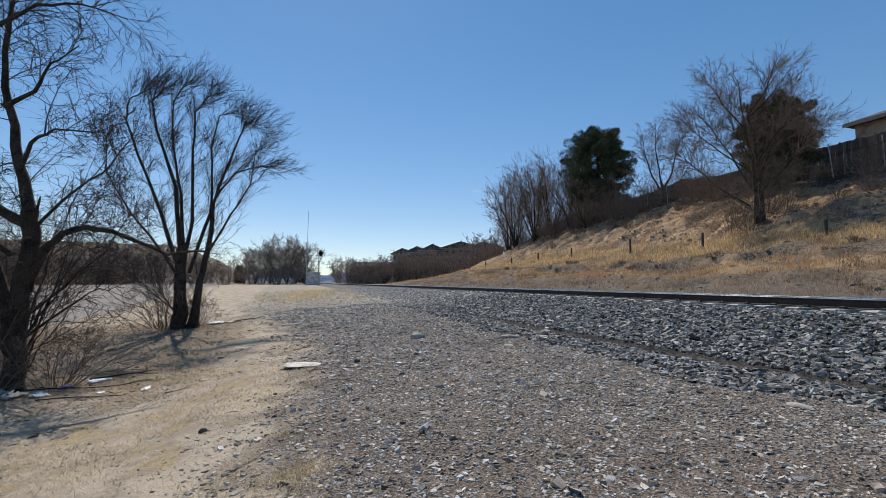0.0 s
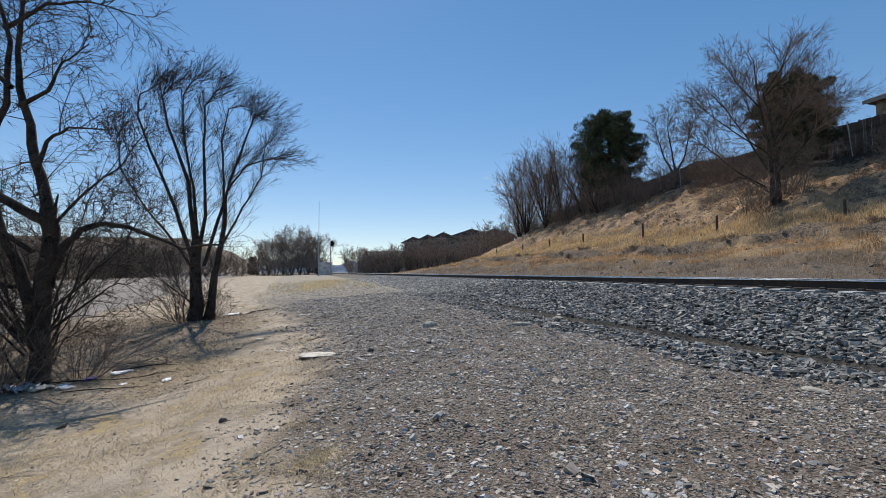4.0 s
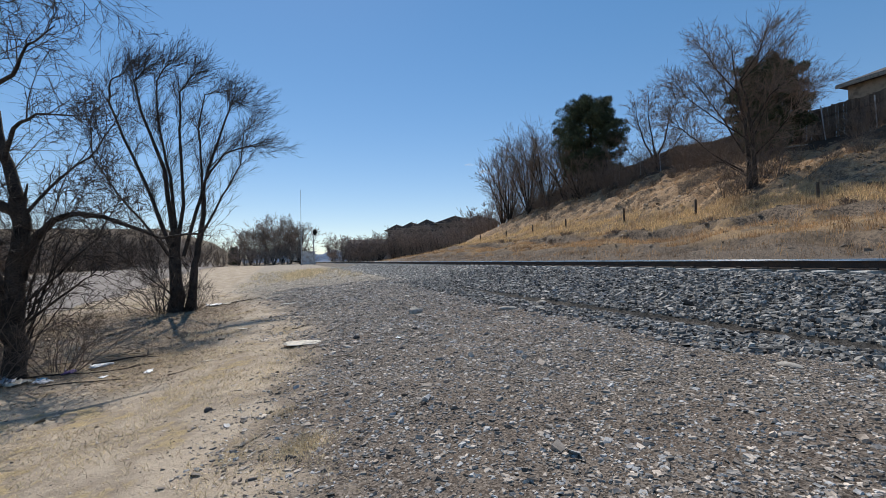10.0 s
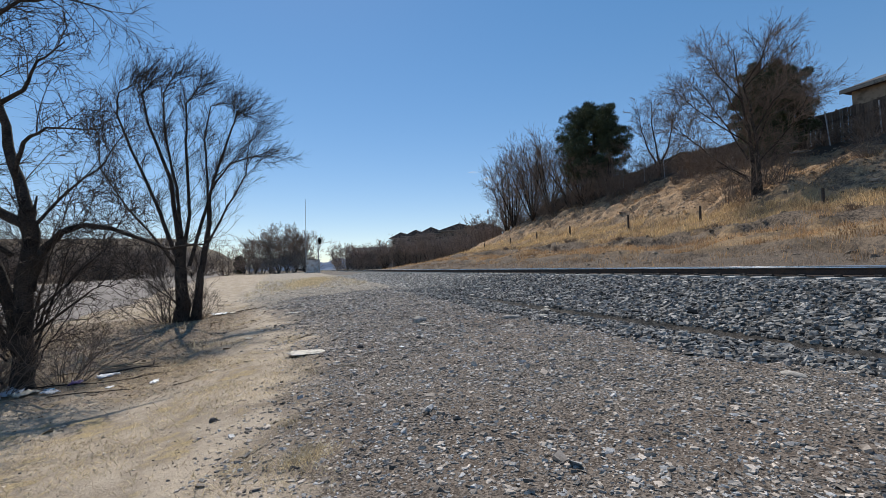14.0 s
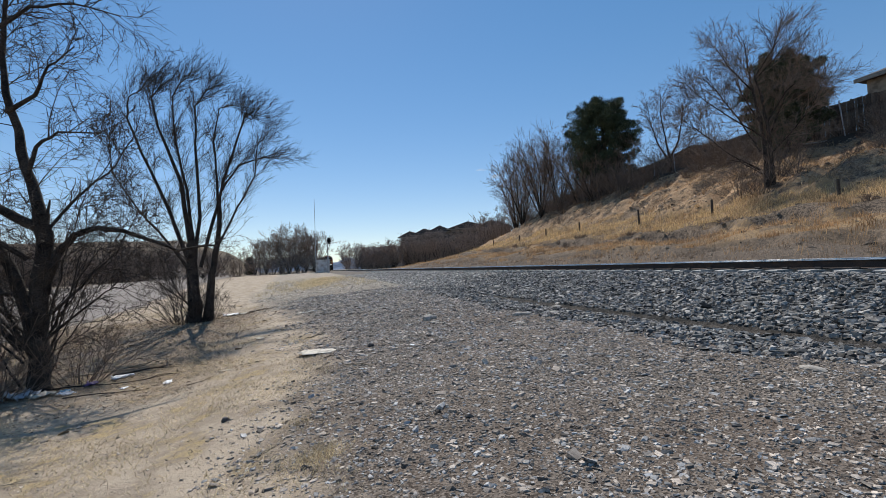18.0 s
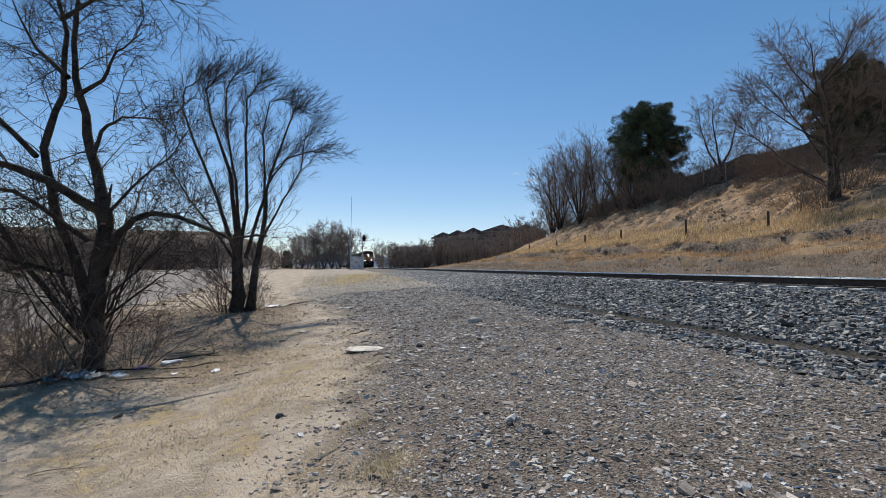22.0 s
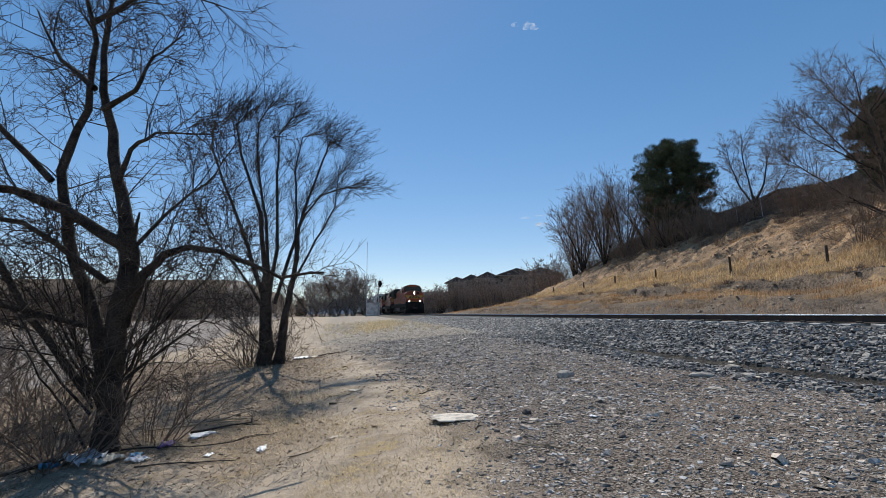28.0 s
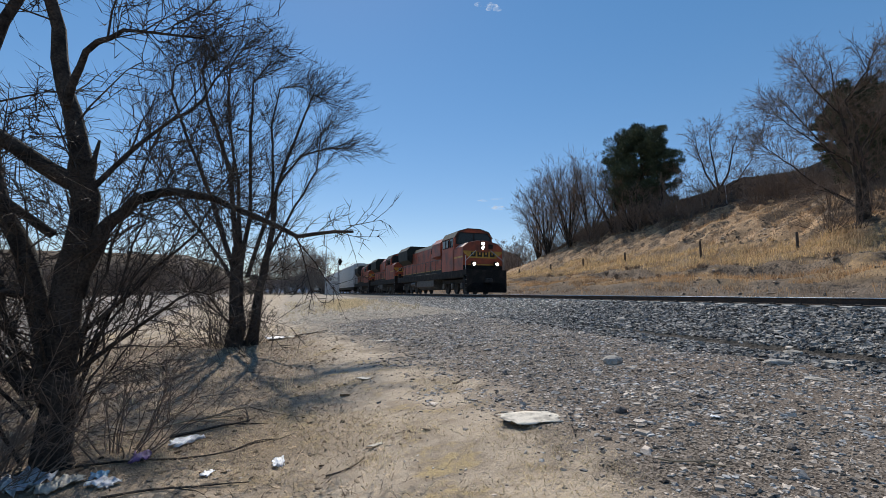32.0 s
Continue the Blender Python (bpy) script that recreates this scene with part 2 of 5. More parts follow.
    tan = mix(ramp(math_node("ADD", mid, math_node("MULTIPLY", math_node("SUBTRACT", tiny, 0.5), 0.4)), 0.54, 0.62), tan, (0.11, 0.082, 0.06))
    hill_x = math_node("ADD", X, math_node("MULTIPLY", edge, 1.1))
    hill = mix(ramp(hill_x, 17.4, 18.4), soil, straw_soil)
    hill = mix(ramp(hill_x, 20.3, 21.0), hill, soil)
    hill = mix(ramp(hill_x, 22.2, 23.0), hill, straw_soil)
    hill = mix(ramp(hill_x, 26.6, 27.8), hill, tan)
    hill = mix(math_node("MULTIPLY", ramp(math_node("ADD", mid, math_node("MULTIPLY", math_node("SUBTRACT", big, 0.5), 1.6)), 0.5, 0.58), 0.7), hill, soil)
    hill = mix(ramp(hill_x, 32.6, 34.0), hill, (0.085, 0.064, 0.05))
    toe = ramp(math_node("ADD", X, math_node("MULTIPLY", edge, 1.2)), 16.0, 19.5)
    foot = mix(toe, mix(ramp(fine, 0.42, 0.6), (0.10, 0.082, 0.068), (0.2, 0.155, 0.115)), hill)
    col = mix(ramp(bal_x, 13.9, 14.6), col, foot)
    brush = mix(ramp(mid, 0.4, 0.6), (0.105, 0.08, 0.062), (0.16, 0.115, 0.08))
    col = mix(math_node("MULTIPLY", ramp(X, -9.0, -13.0), ramp(Y, 62.0, 74.0)), col, brush)
    plain = mix(ramp(big, 0.4, 0.6), (0.16, 0.125, 0.09), (0.22, 0.17, 0.115))
    col = mix(ramp(Y, 100.0, 125.0), col, plain)
    l.new(col, b.inputs["Base Color"])
    bp = n.new("ShaderNodeBump")
    bp.inputs["Strength"].default_value, bp.inputs["Distance"].default_value = 0.8, 0.03
    l.new(math_node("ADD", math_node("MULTIPLY", tiny, 0.5), math_node("ADD", fine, math_node("MULTIPLY", pebble.outputs["Distance"], 0.3))), bp.inputs["Height"])
    l.new(bp.outputs["Normal"], b.inputs["Normal"])
    return m


GROUND = ground_material()
BARK = mat("bark", (0.062, 0.049, 0.04), 0.95, vary=0.5, scale=5, fine=45, bump=0.9, bump_dist=0.02, second=(0.022, 0.018, 0.015))
TWIG = mat("twig", (0.068, 0.052, 0.043), 0.9, vary=0.2, scale=3, fine=40, bump=0, island=0.35)
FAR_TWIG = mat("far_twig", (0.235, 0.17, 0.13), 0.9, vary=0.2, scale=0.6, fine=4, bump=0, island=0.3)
BUSH = mat("bush_twig", (0.2, 0.15, 0.118), 0.9, vary=0.2, scale=0.6, fine=4, bump=0, island=0.35)
# haze over the far trees is mixed into this lighter twig colour
HAZE_TWIG = mat("hazy_twig", (0.33, 0.26, 0.215), 0.9, vary=0.2, scale=0.3, fine=2, bump=0, island=0.3)
NEEDLE = mat("needle", (0.075, 0.092, 0.048), 0.7, vary=0.3, scale=0.7, fine=6, bump=0, island=0.5)
LEAF = mat("dead_leaf", (0.34, 0.25, 0.165), 0.85, vary=0.3, scale=3, fine=40, bump=0, second=(0.15, 0.10, 0.07), island=0.75)
WEED = mat("dead_weed", (0.27, 0.2, 0.145), 0.9, vary=0.2, scale=0.5, fine=3, bump=0, island=0.5, thin=0.35)
GRASS = mat("dry_grass", (0.58, 0.42, 0.23), 0.85, vary=0.2, scale=0.5, fine=3, bump=0, island=0.55, second=(0.35, 0.235, 0.135), thin=0.45)
ORANGE_GRASS = mat("orange_grass", (0.50, 0.32, 0.17), 0.85, vary=0.2, scale=0.5, fine=3, bump=0, island=0.4, second=(0.27, 0.165, 0.09), thin=0.4)
STRAW = mat("straw", (0.66, 0.54, 0.35), 0.8, vary=0.2, scale=2, fine=20, bump=0, island=0.35, thin=0.45)
BALLAST = mat("ballast_stone", (0.20, 0.187, 0.17), 0.7, vary=0.3, scale=6, fine=60, bump=0.4, bump_dist=0.004, second=(0.075, 0.071, 0.068), island=0.95, spec=0.3)
SLATE = mat("slate_chip", (0.30, 0.292, 0.284), 0.7, vary=0.25, scale=4, fine=80, bump=0.3, bump_dist=0.003, second=(0.12, 0.115, 0.11), island=0.7, spec=0.35)
# farther gravel: CHIP and BALLAST again, with sunlight brightened into their colour
BRIGHT_CHIP = mat("brightened_chip", (0.56, 0.49, 0.40), 0.9, vary=0.25, scale=4, fine=60, bump=0.2, bump_dist=0.003, second=(0.33, 0.28, 0.225), island=0.5, spec=0.2)
BRIGHT_BALLAST = mat("brightened_ballast", (0.52, 0.465, 0.40), 0.85, vary=0.3, scale=6, fine=60, bump=0.3, bump_dist=0.004, second=(0.27, 0.24, 0.205), island=0.7, spec=0.25)
CHIP = mat("stone_chip", (0.40, 0.34, 0.285), 0.85, vary=0.25, scale=4, fine=80, bump=0.3, bump_dist=0.003, second=(0.16, 0.13, 0.105), island=0.68, spec=0.25)
RAIL = mat("rail_steel", (0.055, 0.04, 0.033), 0.75, 0.2, vary=0.3, scale=6, fine=50, second=(0.09, 0.055, 0.038))
RAIL_HEAD = mat("polished_rail", (0.55, 0.55, 0.55), 0.22, 1.0, vary=0.1, scale=2, fine=30, bump=0.05)
TIE = mat("concrete_tie", (0.42, 0.40, 0.37), 0.9, vary=0.2, scale=5, fine=50, rand=0.15)
IRON = mat("dark_iron", (0.05, 0.045, 0.042), 0.7, 0.3)
ASPHALT = mat("asphalt", (0.235, 0.2, 0.172), 0.92, vary=0.2, scale=0.8, fine=40, bump=0.3, bump_dist=0.004, second=(0.18, 0.15, 0.128), amount=0.6)
FENCE = mat("weathered_board", (0.15, 0.115, 0.09), 0.9, vary=0.3, scale=3, fine=25, rand=0.3)
POSTW = mat("post_wood", (0.075, 0.06, 0.05), 0.95, vary=0.35, scale=6, fine=40, bump=0.6)
STUCCO = mat("stucco", (0.36, 0.27, 0.19), 0.9, vary=0.1, scale=2, fine=60)
ROOF = mat("shingle_roof", (0.085, 0.075, 0.07), 0.9, vary=0.25, scale=2, fine=12)
WALL_A = mat("apartment_wall", (0.27, 0.235, 0.2), 0.9, vary=0.1, scale=1, fine=20)
WALL_B = mat("apartment_dark", (0.22, 0.18, 0.155), 0.9, vary=0.1, scale=1, fine=20)
GLASS = mat("window_glass", (0.02, 0.022, 0.024), 0.1, 0.0, vary=0.02, bump=0, spec=0.25)
TRIM = mat("trim_paint", (0.30, 0.25, 0.2), 0.7)
ORANGE = mat("orange_paint", (0.34, 0.06, 0.02), 0.5, vary=0.2, scale=1.1, fine=14, bump=0.1, second=(0.13, 0.034, 0.018), amount=0.8, spec=0.4)
YELLOW = mat("yellow_paint", (0.46, 0.255, 0.04), 0.45, vary=0.1, scale=2, fine=20, bump=0.05)
GREEN = mat("dark_green_paint", (0.02, 0.022, 0.017), 0.7, vary=0.2, scale=2, fine=20, bump=0.05)
BLACKP = mat("black_paint", (0.016, 0.015, 0.014), 0.75, vary=0.3, scale=2, fine=18, second=(0.035, 0.029, 0.025), spec=0.12)
GREYM = mat("galvanised", (0.45, 0.46, 0.47), 0.55, 0.4, vary=0.1, scale=2, fine=20)
TANK = mat("fuel_tank_paint", (0.075, 0.07, 0.065), 0.6, vary=0.3, scale=2, fine=14)
SILVER = mat("rack_steel", (0.50, 0.51, 0.53), 0.5, 0.3, vary=0.12, scale=1.5, fine=12, second=(0.36, 0.34, 0.33))
WHITE = mat("white_paint", (0.78, 0.77, 0.74), 0.6, vary=0.06, scale=4, fine=40)
PLASTIC = mat("litter_white", (0.74, 0.75, 0.78), 0.45, vary=0.15, scale=12, fine=60)
BLUEP = mat("litter_blue", (0.10, 0.30, 0.50), 0.45, vary=0.2, scale=12, fine=60)
PURPLE = mat("litter_purple", (0.22, 0.13, 0.30), 0.5, vary=0.2, scale=12, fine=60)
CARD = mat("bleached_card", (0.62, 0.56, 0.47), 0.85, vary=0.12, scale=9, fine=60)
STONE = mat("pale_rock", (0.40, 0.36, 0.31), 0.9, vary=0.25, scale=9, fine=70, bump=0.6)
SLOPE_ROCK = mat("slope_rock", (0.30, 0.235, 0.175), 0.9, vary=0.3, scale=6, fine=40, bump=0.5, second=(0.13, 0.1, 0.08), island=0.6)
DARKSTONE = mat("dark_rock", (0.10, 0.09, 0.085), 0.9, vary=0.3, scale=9, fine=70, bump=0.6)
# the blue is distance haze painted into the range's own colour
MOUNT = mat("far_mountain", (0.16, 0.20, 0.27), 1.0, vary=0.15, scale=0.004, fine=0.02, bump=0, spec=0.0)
LAMP = glow("headlight", (1.0, 0.93, 0.78), 14)
RED = mat("red_paint", (0.42, 0.05, 0.035), 0.6)


# ---- mesh helpers ----
def mesh_object(name, verts, faces, material, parent=None, smooth=False):
    me = bpy.data.meshes.new(name)
    if isinstance(verts, np.ndarray):
        k = faces.shape[1]
        me.vertices.add(len(verts))
        me.vertices.foreach_set("co", verts.astype(np.float32).ravel())
        me.loops.add(faces.size)
        me.loops.foreach_set("vertex_index", faces.astype(np.int32).ravel())
        me.polygons.add(len(faces))
        me.polygons.foreach_set("loop_start", np.arange(0, faces.size, k, dtype=np.int32))
        me.polygons.foreach_set("use_smooth", np.full(len(faces), smooth))
        me.update(calc_edges=True)
    else:
        me.from_pydata(verts, [], faces)
    me.materials.append(material)
    if smooth:
        me.polygons.foreach_set("use_smooth", [True] * len(me.polygons))
    me.update()
    ob = new(name, me)
    if parent:
        ob.parent = parent
    return ob


def part(name, bm, material, parent, label="", smooth=False):
    """Links a bmesh as one mesh object under a thing or a part."""
    me = bpy.data.meshes.new(name)
    bm.to_mesh(me)
    bm.free()
    me.materials.append(material)
    if smooth:
        me.polygons.foreach_set("use_smooth", [True] * len(me.polygons))
    ob = new(name, me)
    ob.parent = parent
    if label:
        ob["label"] = label
    return ob


def thing(name, at, label, category, group="", kind="", turn=0.0):
    e = new(name)
    e.matrix_world = pose(*at, 0, 0, turn)
    return tagged(e, label, category, group, kind)


def box(bm, lo, hi, bevel=0.0):
    """An axis-aligned box from corner lo to corner hi."""
    r = bmesh.ops.create_cube(bm, size=1)
    vs = r["verts"]
    for v in vs:
        v.co = Vector([lo[i] + (v.co[i] + 0.5) * (hi[i] - lo[i]) for i in range(3)])
    if bevel:
        es = list({e for v in vs for e in v.link_edges})
        bmesh.ops.bevel(bm, geom=es, offset=bevel, segments=1, affect="EDGES")
    return bm


def cyl(bm, p0, p1, r0, r1=None, sides=10):
    p0, p1 = Vector(p0), Vector(p1)
    d = p1 - p0
    m = Matrix.Translation((p0 + p1) / 2) @ d.to_track_quat("Z", "Y").to_matrix().to_4x4()
    bmesh.ops.create_cone(bm, cap_ends=True, segments=sides, radius1=r0, radius2=r0 if r1 is None else r1, depth=d.length, matrix=m)
    return bm


def prism(bm, profile, axis, a, b):
    """A profile (list of 2D points) drawn out along an axis (0 or 1) from a to b."""
    def at(p, s):
        return (s, p[0], p[1]) if axis == 0 else (p[0], s, p[1])
    v0 = [bm.verts.new(at(p, a)) for p in profile]
    v1 = [bm.verts.new(at(p, b)) for p in profile]
    k = len(profile)
    bm.faces.new(v0)
    bm.faces.new(v1[::-1])
    for i in range(k):
        bm.faces.new((v0[i], v1[i], v1[(i + 1) % k], v0[(i + 1) % k]))
    bmesh.ops.recalc_face_normals(bm, faces=bm.faces)
    return bm


def B():
    return bmesh.new()


def tube(V, F, pts, radii, sides=5):
    """Adds a bent tapering tube along pts to the lists V and F."""
    base = len(V)
    pts = [Vector(p) for p in pts]
    k = len(pts)
    for i, p in enumerate(pts):
        d = (pts[min(i + 1, k - 1)] - pts[max(i - 1, 0)])
        d = d.normalized() if d.length > 1e-6 else Vector((0, 0, 1))
        a = d.cross(Vector((0.31, 0.95, 0.05)))
        a = a.normalized() if a.length > 1e-4 else Vector((1, 0, 0))
        c = d.cross(a)
        for j in range(sides):
            w = 2 * math.pi * j / sides
            V.append(p + (a * math.cos(w) + c * math.sin(w)) * radii[i])
    for i in range(k - 1):
        for j in range(sides):
            q, s = base + i * sides, (j + 1) % sides
            F.append((q + j, q + s, q + sides + s, q + sides + j))


def wander(p, d, length, steps, rng, wobble=0.15, lift=0.0, drift=(0, 0, 0)):
    """A polyline that starts at p towards d, and wobbles, lifts and drifts as it goes."""
    p, d = Vector(p), Vector(d).normalized()
    out = [p.copy()]
    dr = Vector(drift)
    for i in range(steps):
        d = (d + Vector((rng.gauss(0, wobble), rng.gauss(0, wobble), rng.gauss(0, wobble) + lift)) + dr).normalized()
        p = p + d * (length / steps)
        out.append(p.copy())
    return out


def spread(d, angle, rng):
    """A direction at about that angle from d, to a random side."""
    d = Vector(d).normalized()
    a = d.cross(Vector((rng.gauss(0, 1), rng.gauss(0, 1), rng.gauss(0, 1))))
    a = a.normalized() if a.length > 1e-4 else Vector((1, 0, 0))
    return (d * math.cos(angle) + a * math.sin(angle)).normalized()


def twigs(V, F, limb, radii, rng, counts, length, thin, angle=0.75, lift=0.06, drift=(0, 0, 0), first=0.25, wobble=0.13, seg=4, shrink=0.5):
    """Branches from a limb, and from those again; counts: how many on a limb, on each branch, and so on."""
    k = len(limb) - 1
    for _ in range(counts[0]):
        s = first + (1 - first) * rng.random() ** 0.8
        i = min(int(s * k), k - 1)
        u = s * k - i
        p = Vector(limb[i]).lerp(Vector(limb[i + 1]), u)
        r = radii[i] * (1 - u) + radii[i + 1] * u
        d = spread(Vector(limb[i + 1]) - Vector(limb[i]), angle * rng.uniform(0.6, 1.4), rng)
        ln = length * rng.uniform(0.5, 1.3)
        last = len(counts) == 1
        sg = 1 if last else max(2, seg - (2 if len(counts) == 2 else 0))
        pts = wander(p, d, ln, sg, rng, wobble, lift, drift)
        r0 = max(min(r * 0.6, ln * 0.011), thin)
        if last:
            a = d.orthogonal().normalized()
            q = len(V)
            V.extend((p + a * r0, p + d.cross(a) * r0 - a * (r0 * 0.5), p - d.cross(a) * r0 - a * (r0 * 0.5), pts[-1]))
            F.extend(((q, q + 1, q + 3), (q + 1, q + 2, q + 3), (q + 2, q, q + 3)))
            continue
        rr = [r0 * (1 - 0.8 * j / sg) + thin * 0.2 for j in range(sg + 1)]
        tube(V, F, pts, rr, 3)
        if len(counts) > 1:
            twigs(V, F, pts, rr, rng, counts[1:], length * shrink, thin, angle, lift, drift, 0.15, wobble, seg, shrink)


def stones(name, pts, sizes, material, rng, flat=0.7, parent=None):
    """Many angular stones in one mesh."""
    k = len(pts)
    base = np.array([(-0.9, -0.75, -0.8), (0.95, -0.8, -0.8), (0.85, 0.8, -0.8), (-0.8, 0.85, -0.8), (-0.75, -0.55, 0.8), (0.65, -0.7, 0.7), (0.75, 0.6, 0.85), (-0.6, 0.65, 0.65)])
    fc = np.array([(0, 1, 5), (0, 5, 4), (1, 2, 6), (1, 6, 5), (2, 3, 7), (2, 7, 6), (3, 0, 4), (3, 4, 7), (4, 5, 6), (4, 6, 7)])
    a = rng.uniform(0, 2 * np.pi, (k, 3))
    ca, sa = np.cos(a), np.sin(a)
    v = (base[None] + rng.uniform(-0.32, 0.32, (k, 8, 3))) * np.asarray(sizes)[:, None, None] * 0.5
    v = v * np.stack([np.ones(k), rng.uniform(0.5, 0.95, k), rng.uniform(0.4, 0.85, k) * flat], 1)[:, None, :]
    tilt = rng.normal(0, 0.5, k)
    ct, st = np.cos(tilt)[:, None], np.sin(tilt)[:, None]
    x, y, z = v[..., 0], v[..., 1], v[..., 2]
    y, z = y * ct - z * st, y * st + z * ct
    c0, s0 = ca[:, :1], sa[:, :1]
    x, y = x * c0 - y * s0, x * s0 + y * c0
    v = np.stack([x, y, z], -1) + np.asarray(pts)[:, None, :]
    f = (fc[None] + 8 * np.arange(k)[:, None, None]).reshape(-1, 3)
    return mesh_object(name, v.reshape(-1, 3), f, material, parent)


def blades(name, pts, heights, material, rng, per=8, width=0.012, lean=0.35, spread_r=0.08, parent=None, flat=0.0):
    """Tufts of grass blades, one tapering bent strip each, in one mesh."""
    k = len(pts) * per
    p = np.repeat(np.asarray(pts, float), per, 0)
    h = np.repeat(np.asarray(heights, float), per) * rng.uniform(0.5, 1.15, k)
    p[:, :2] += rng.normal(0, spread_r, (k, 2))
    a, b2 = rng.uniform(0, 2 * np.pi, k), rng.uniform(0, 2 * np.pi, k)
    ln = np.abs(rng.normal(lean, lean * 0.5, k)) + flat
    dx, dy = np.cos(a) * ln * h, np.sin(a) * ln * h
    wx, wy = np.cos(b2) * width / 2, np.sin(b2) * width / 2
    rise = np.sqrt(np.clip(1 - np.minimum(ln, 0.99) ** 2, 0.02, 1)) * h
    z0 = np.zeros(k)
    v = np.stack([
        p + np.stack([wx, wy, z0 - 0.02], 1), p + np.stack([-wx, -wy, z0 - 0.02], 1),
        p + np.stack([dx * 0.35 + wx * 0.8, dy * 0.35 + wy * 0.8, rise * 0.6], 1), p + np.stack([dx * 0.35 - wx * 0.8, dy * 0.35 - wy * 0.8, rise * 0.6], 1),
        p + np.stack([dx, dy, rise], 1)], 1)
    fc = np.array([(0, 1, 3), (0, 3, 2), (2, 3, 4)])
    f = (fc[None] + 5 * np.arange(k)[:, None, None]).reshape(-1, 3)
    return mesh_object(name, v.reshape(-1, 3), f, material, parent)


# ---- ground ----
def make_ground():
    near_x = np.concatenate([np.arange(-30, -6, 0.8), np.arange(-6, 16, 0.16), np.arange(16, 36, 0.22), np.arange(36, 40, 0.5)])
    xs = np.concatenate([-np.geomspace(3500, 30.5, 26), near_x, np.geomspace(40.5, 3500, 26)])
    ys = np.concatenate([-np.geomspace(900, 12.5, 14), np.arange(-12, 0, 0.8), np.arange(0, 26, 0.16), np.arange(26, 50, 0.27), np.arange(50, 110, 0.9), np.geomspace(111, 4200, 34)])
    gx, gy = np.meshgrid(xs, ys)
    v = np.stack([gx, gy, height(gx, gy)], -1).reshape(-1, 3)
    w, h = len(xs), len(ys)
    i = (np.arange(h - 1)[:, None] * w + np.arange(w - 1)[None]).ravel()
    f = np.stack([i, i + 1, i + w + 1, i + w], 1)
    ob = mesh_object("ground", v, f, GROUND, smooth=True)
    tagged(ob, "dusty trackside ground of dirt, crushed stone and a dry grassy slope", "ground", kind="structure")


make_ground()


# ---- track ----
def make_track():
    y0, y1 = -12.0, 330.0
    tr = thing("railway_track", (TRACK_X, 0, TIE_TOP), "single railway track of steel rails on concrete ties in ballast", "railway track", kind="structure")
    prof = [(-0.075, 0), (0.075, 0), (0.075, 0.012), (0.012, 0.03), (0.009, 0.135), (0.036, 0.15), (0.036, 0.176), (-0.036, 0.176), (-0.036, 0.15), (-0.009, 0.135), (-0.012, 0.03), (-0.075, 0.012)]
    for s in (-1, 1):
        c = s * GAUGE / 2
        r = part("rail", prism(B(), [(x + c, z + 0.008) for x, z in prof], 1, y0, y1), RAIL, tr, "rusty steel rail")
        part("rail_head", prism(B(), [(c - 0.0375, 0.172), (c + 0.0375, 0.172), (c + 0.0365, 0.181), (c + 0.031, 0.1885), (c + 0.02, 0.1915), (c - 0.02, 0.1915), (c - 0.031, 0.1885), (c - 0.0365, 0.181)], 1, y0, y1), RAIL_HEAD, r, "polished rail head")
    bm = prism(B(), [(-1.28, -0.2), (-1.3, -0.02), (-1.26, 0.0), (1.26, 0.0), (1.3, -0.02), (1.28, -0.2)], 1, -0.12, 0.12)
    tie = part("tie", bm, TIE, tr)
    bm = B()
    for s in (-1, 1):
        for o in (-0.1, 0.1):
            box(bm, (s * GAUGE / 2 + o - 0.03, -0.06, 0.0), (s * GAUGE / 2 + o + 0.03, 0.06, 0.045), 0.008)
    clip = part("rail_clip", bm, IRON, tie)
    ks = range(-14, 140)
    for k in ks:
        o = tie if k == -14 else tie.copy()
        if k != -14:
            scene.collection.objects.link(o)
            if -2 < k < 60:
                q = clip.copy()
                scene.collection.objects.link(q)
                q.parent = o
        o.location = (random.uniform(-0.02, 0.02), k * 0.63 + random.uniform(-0.015, 0.015), random.uniform(-0.004, 0.004))
    return tr


make_track()


def make_road():
    """The pale paved lot beyond the trees, a strip that follows the ground."""
    us = np.linspace(0, 1, 60)
    V, F = [], []
    for i, u in enumerate(us):
        y = 14 + 100 * u
        inner = np.interp(y, [6, 20, 30, 45, 70, 100, 200], [-9.5, -8.4, -8.2, -9.6, -10.5, -12, -14]) + 0.25 * math.sin(y * 0.9) + 0.15 * math.sin(y * 2.3)
        for x in np.linspace(inner, -27 - 4 * math.sin(y * 0.05), 8):
            V.append((x, y, hz(x, y) + 0.03))
    for i in range(59):
        for j in range(7):
            q = i * 8 + j
            F.append((q, q + 8, q + 9, q + 1))
    tagged(mesh_object("road", V, F, ASPHALT), "pale dusty paved lot beyond the trees", "road", kind="structure")


make_road()


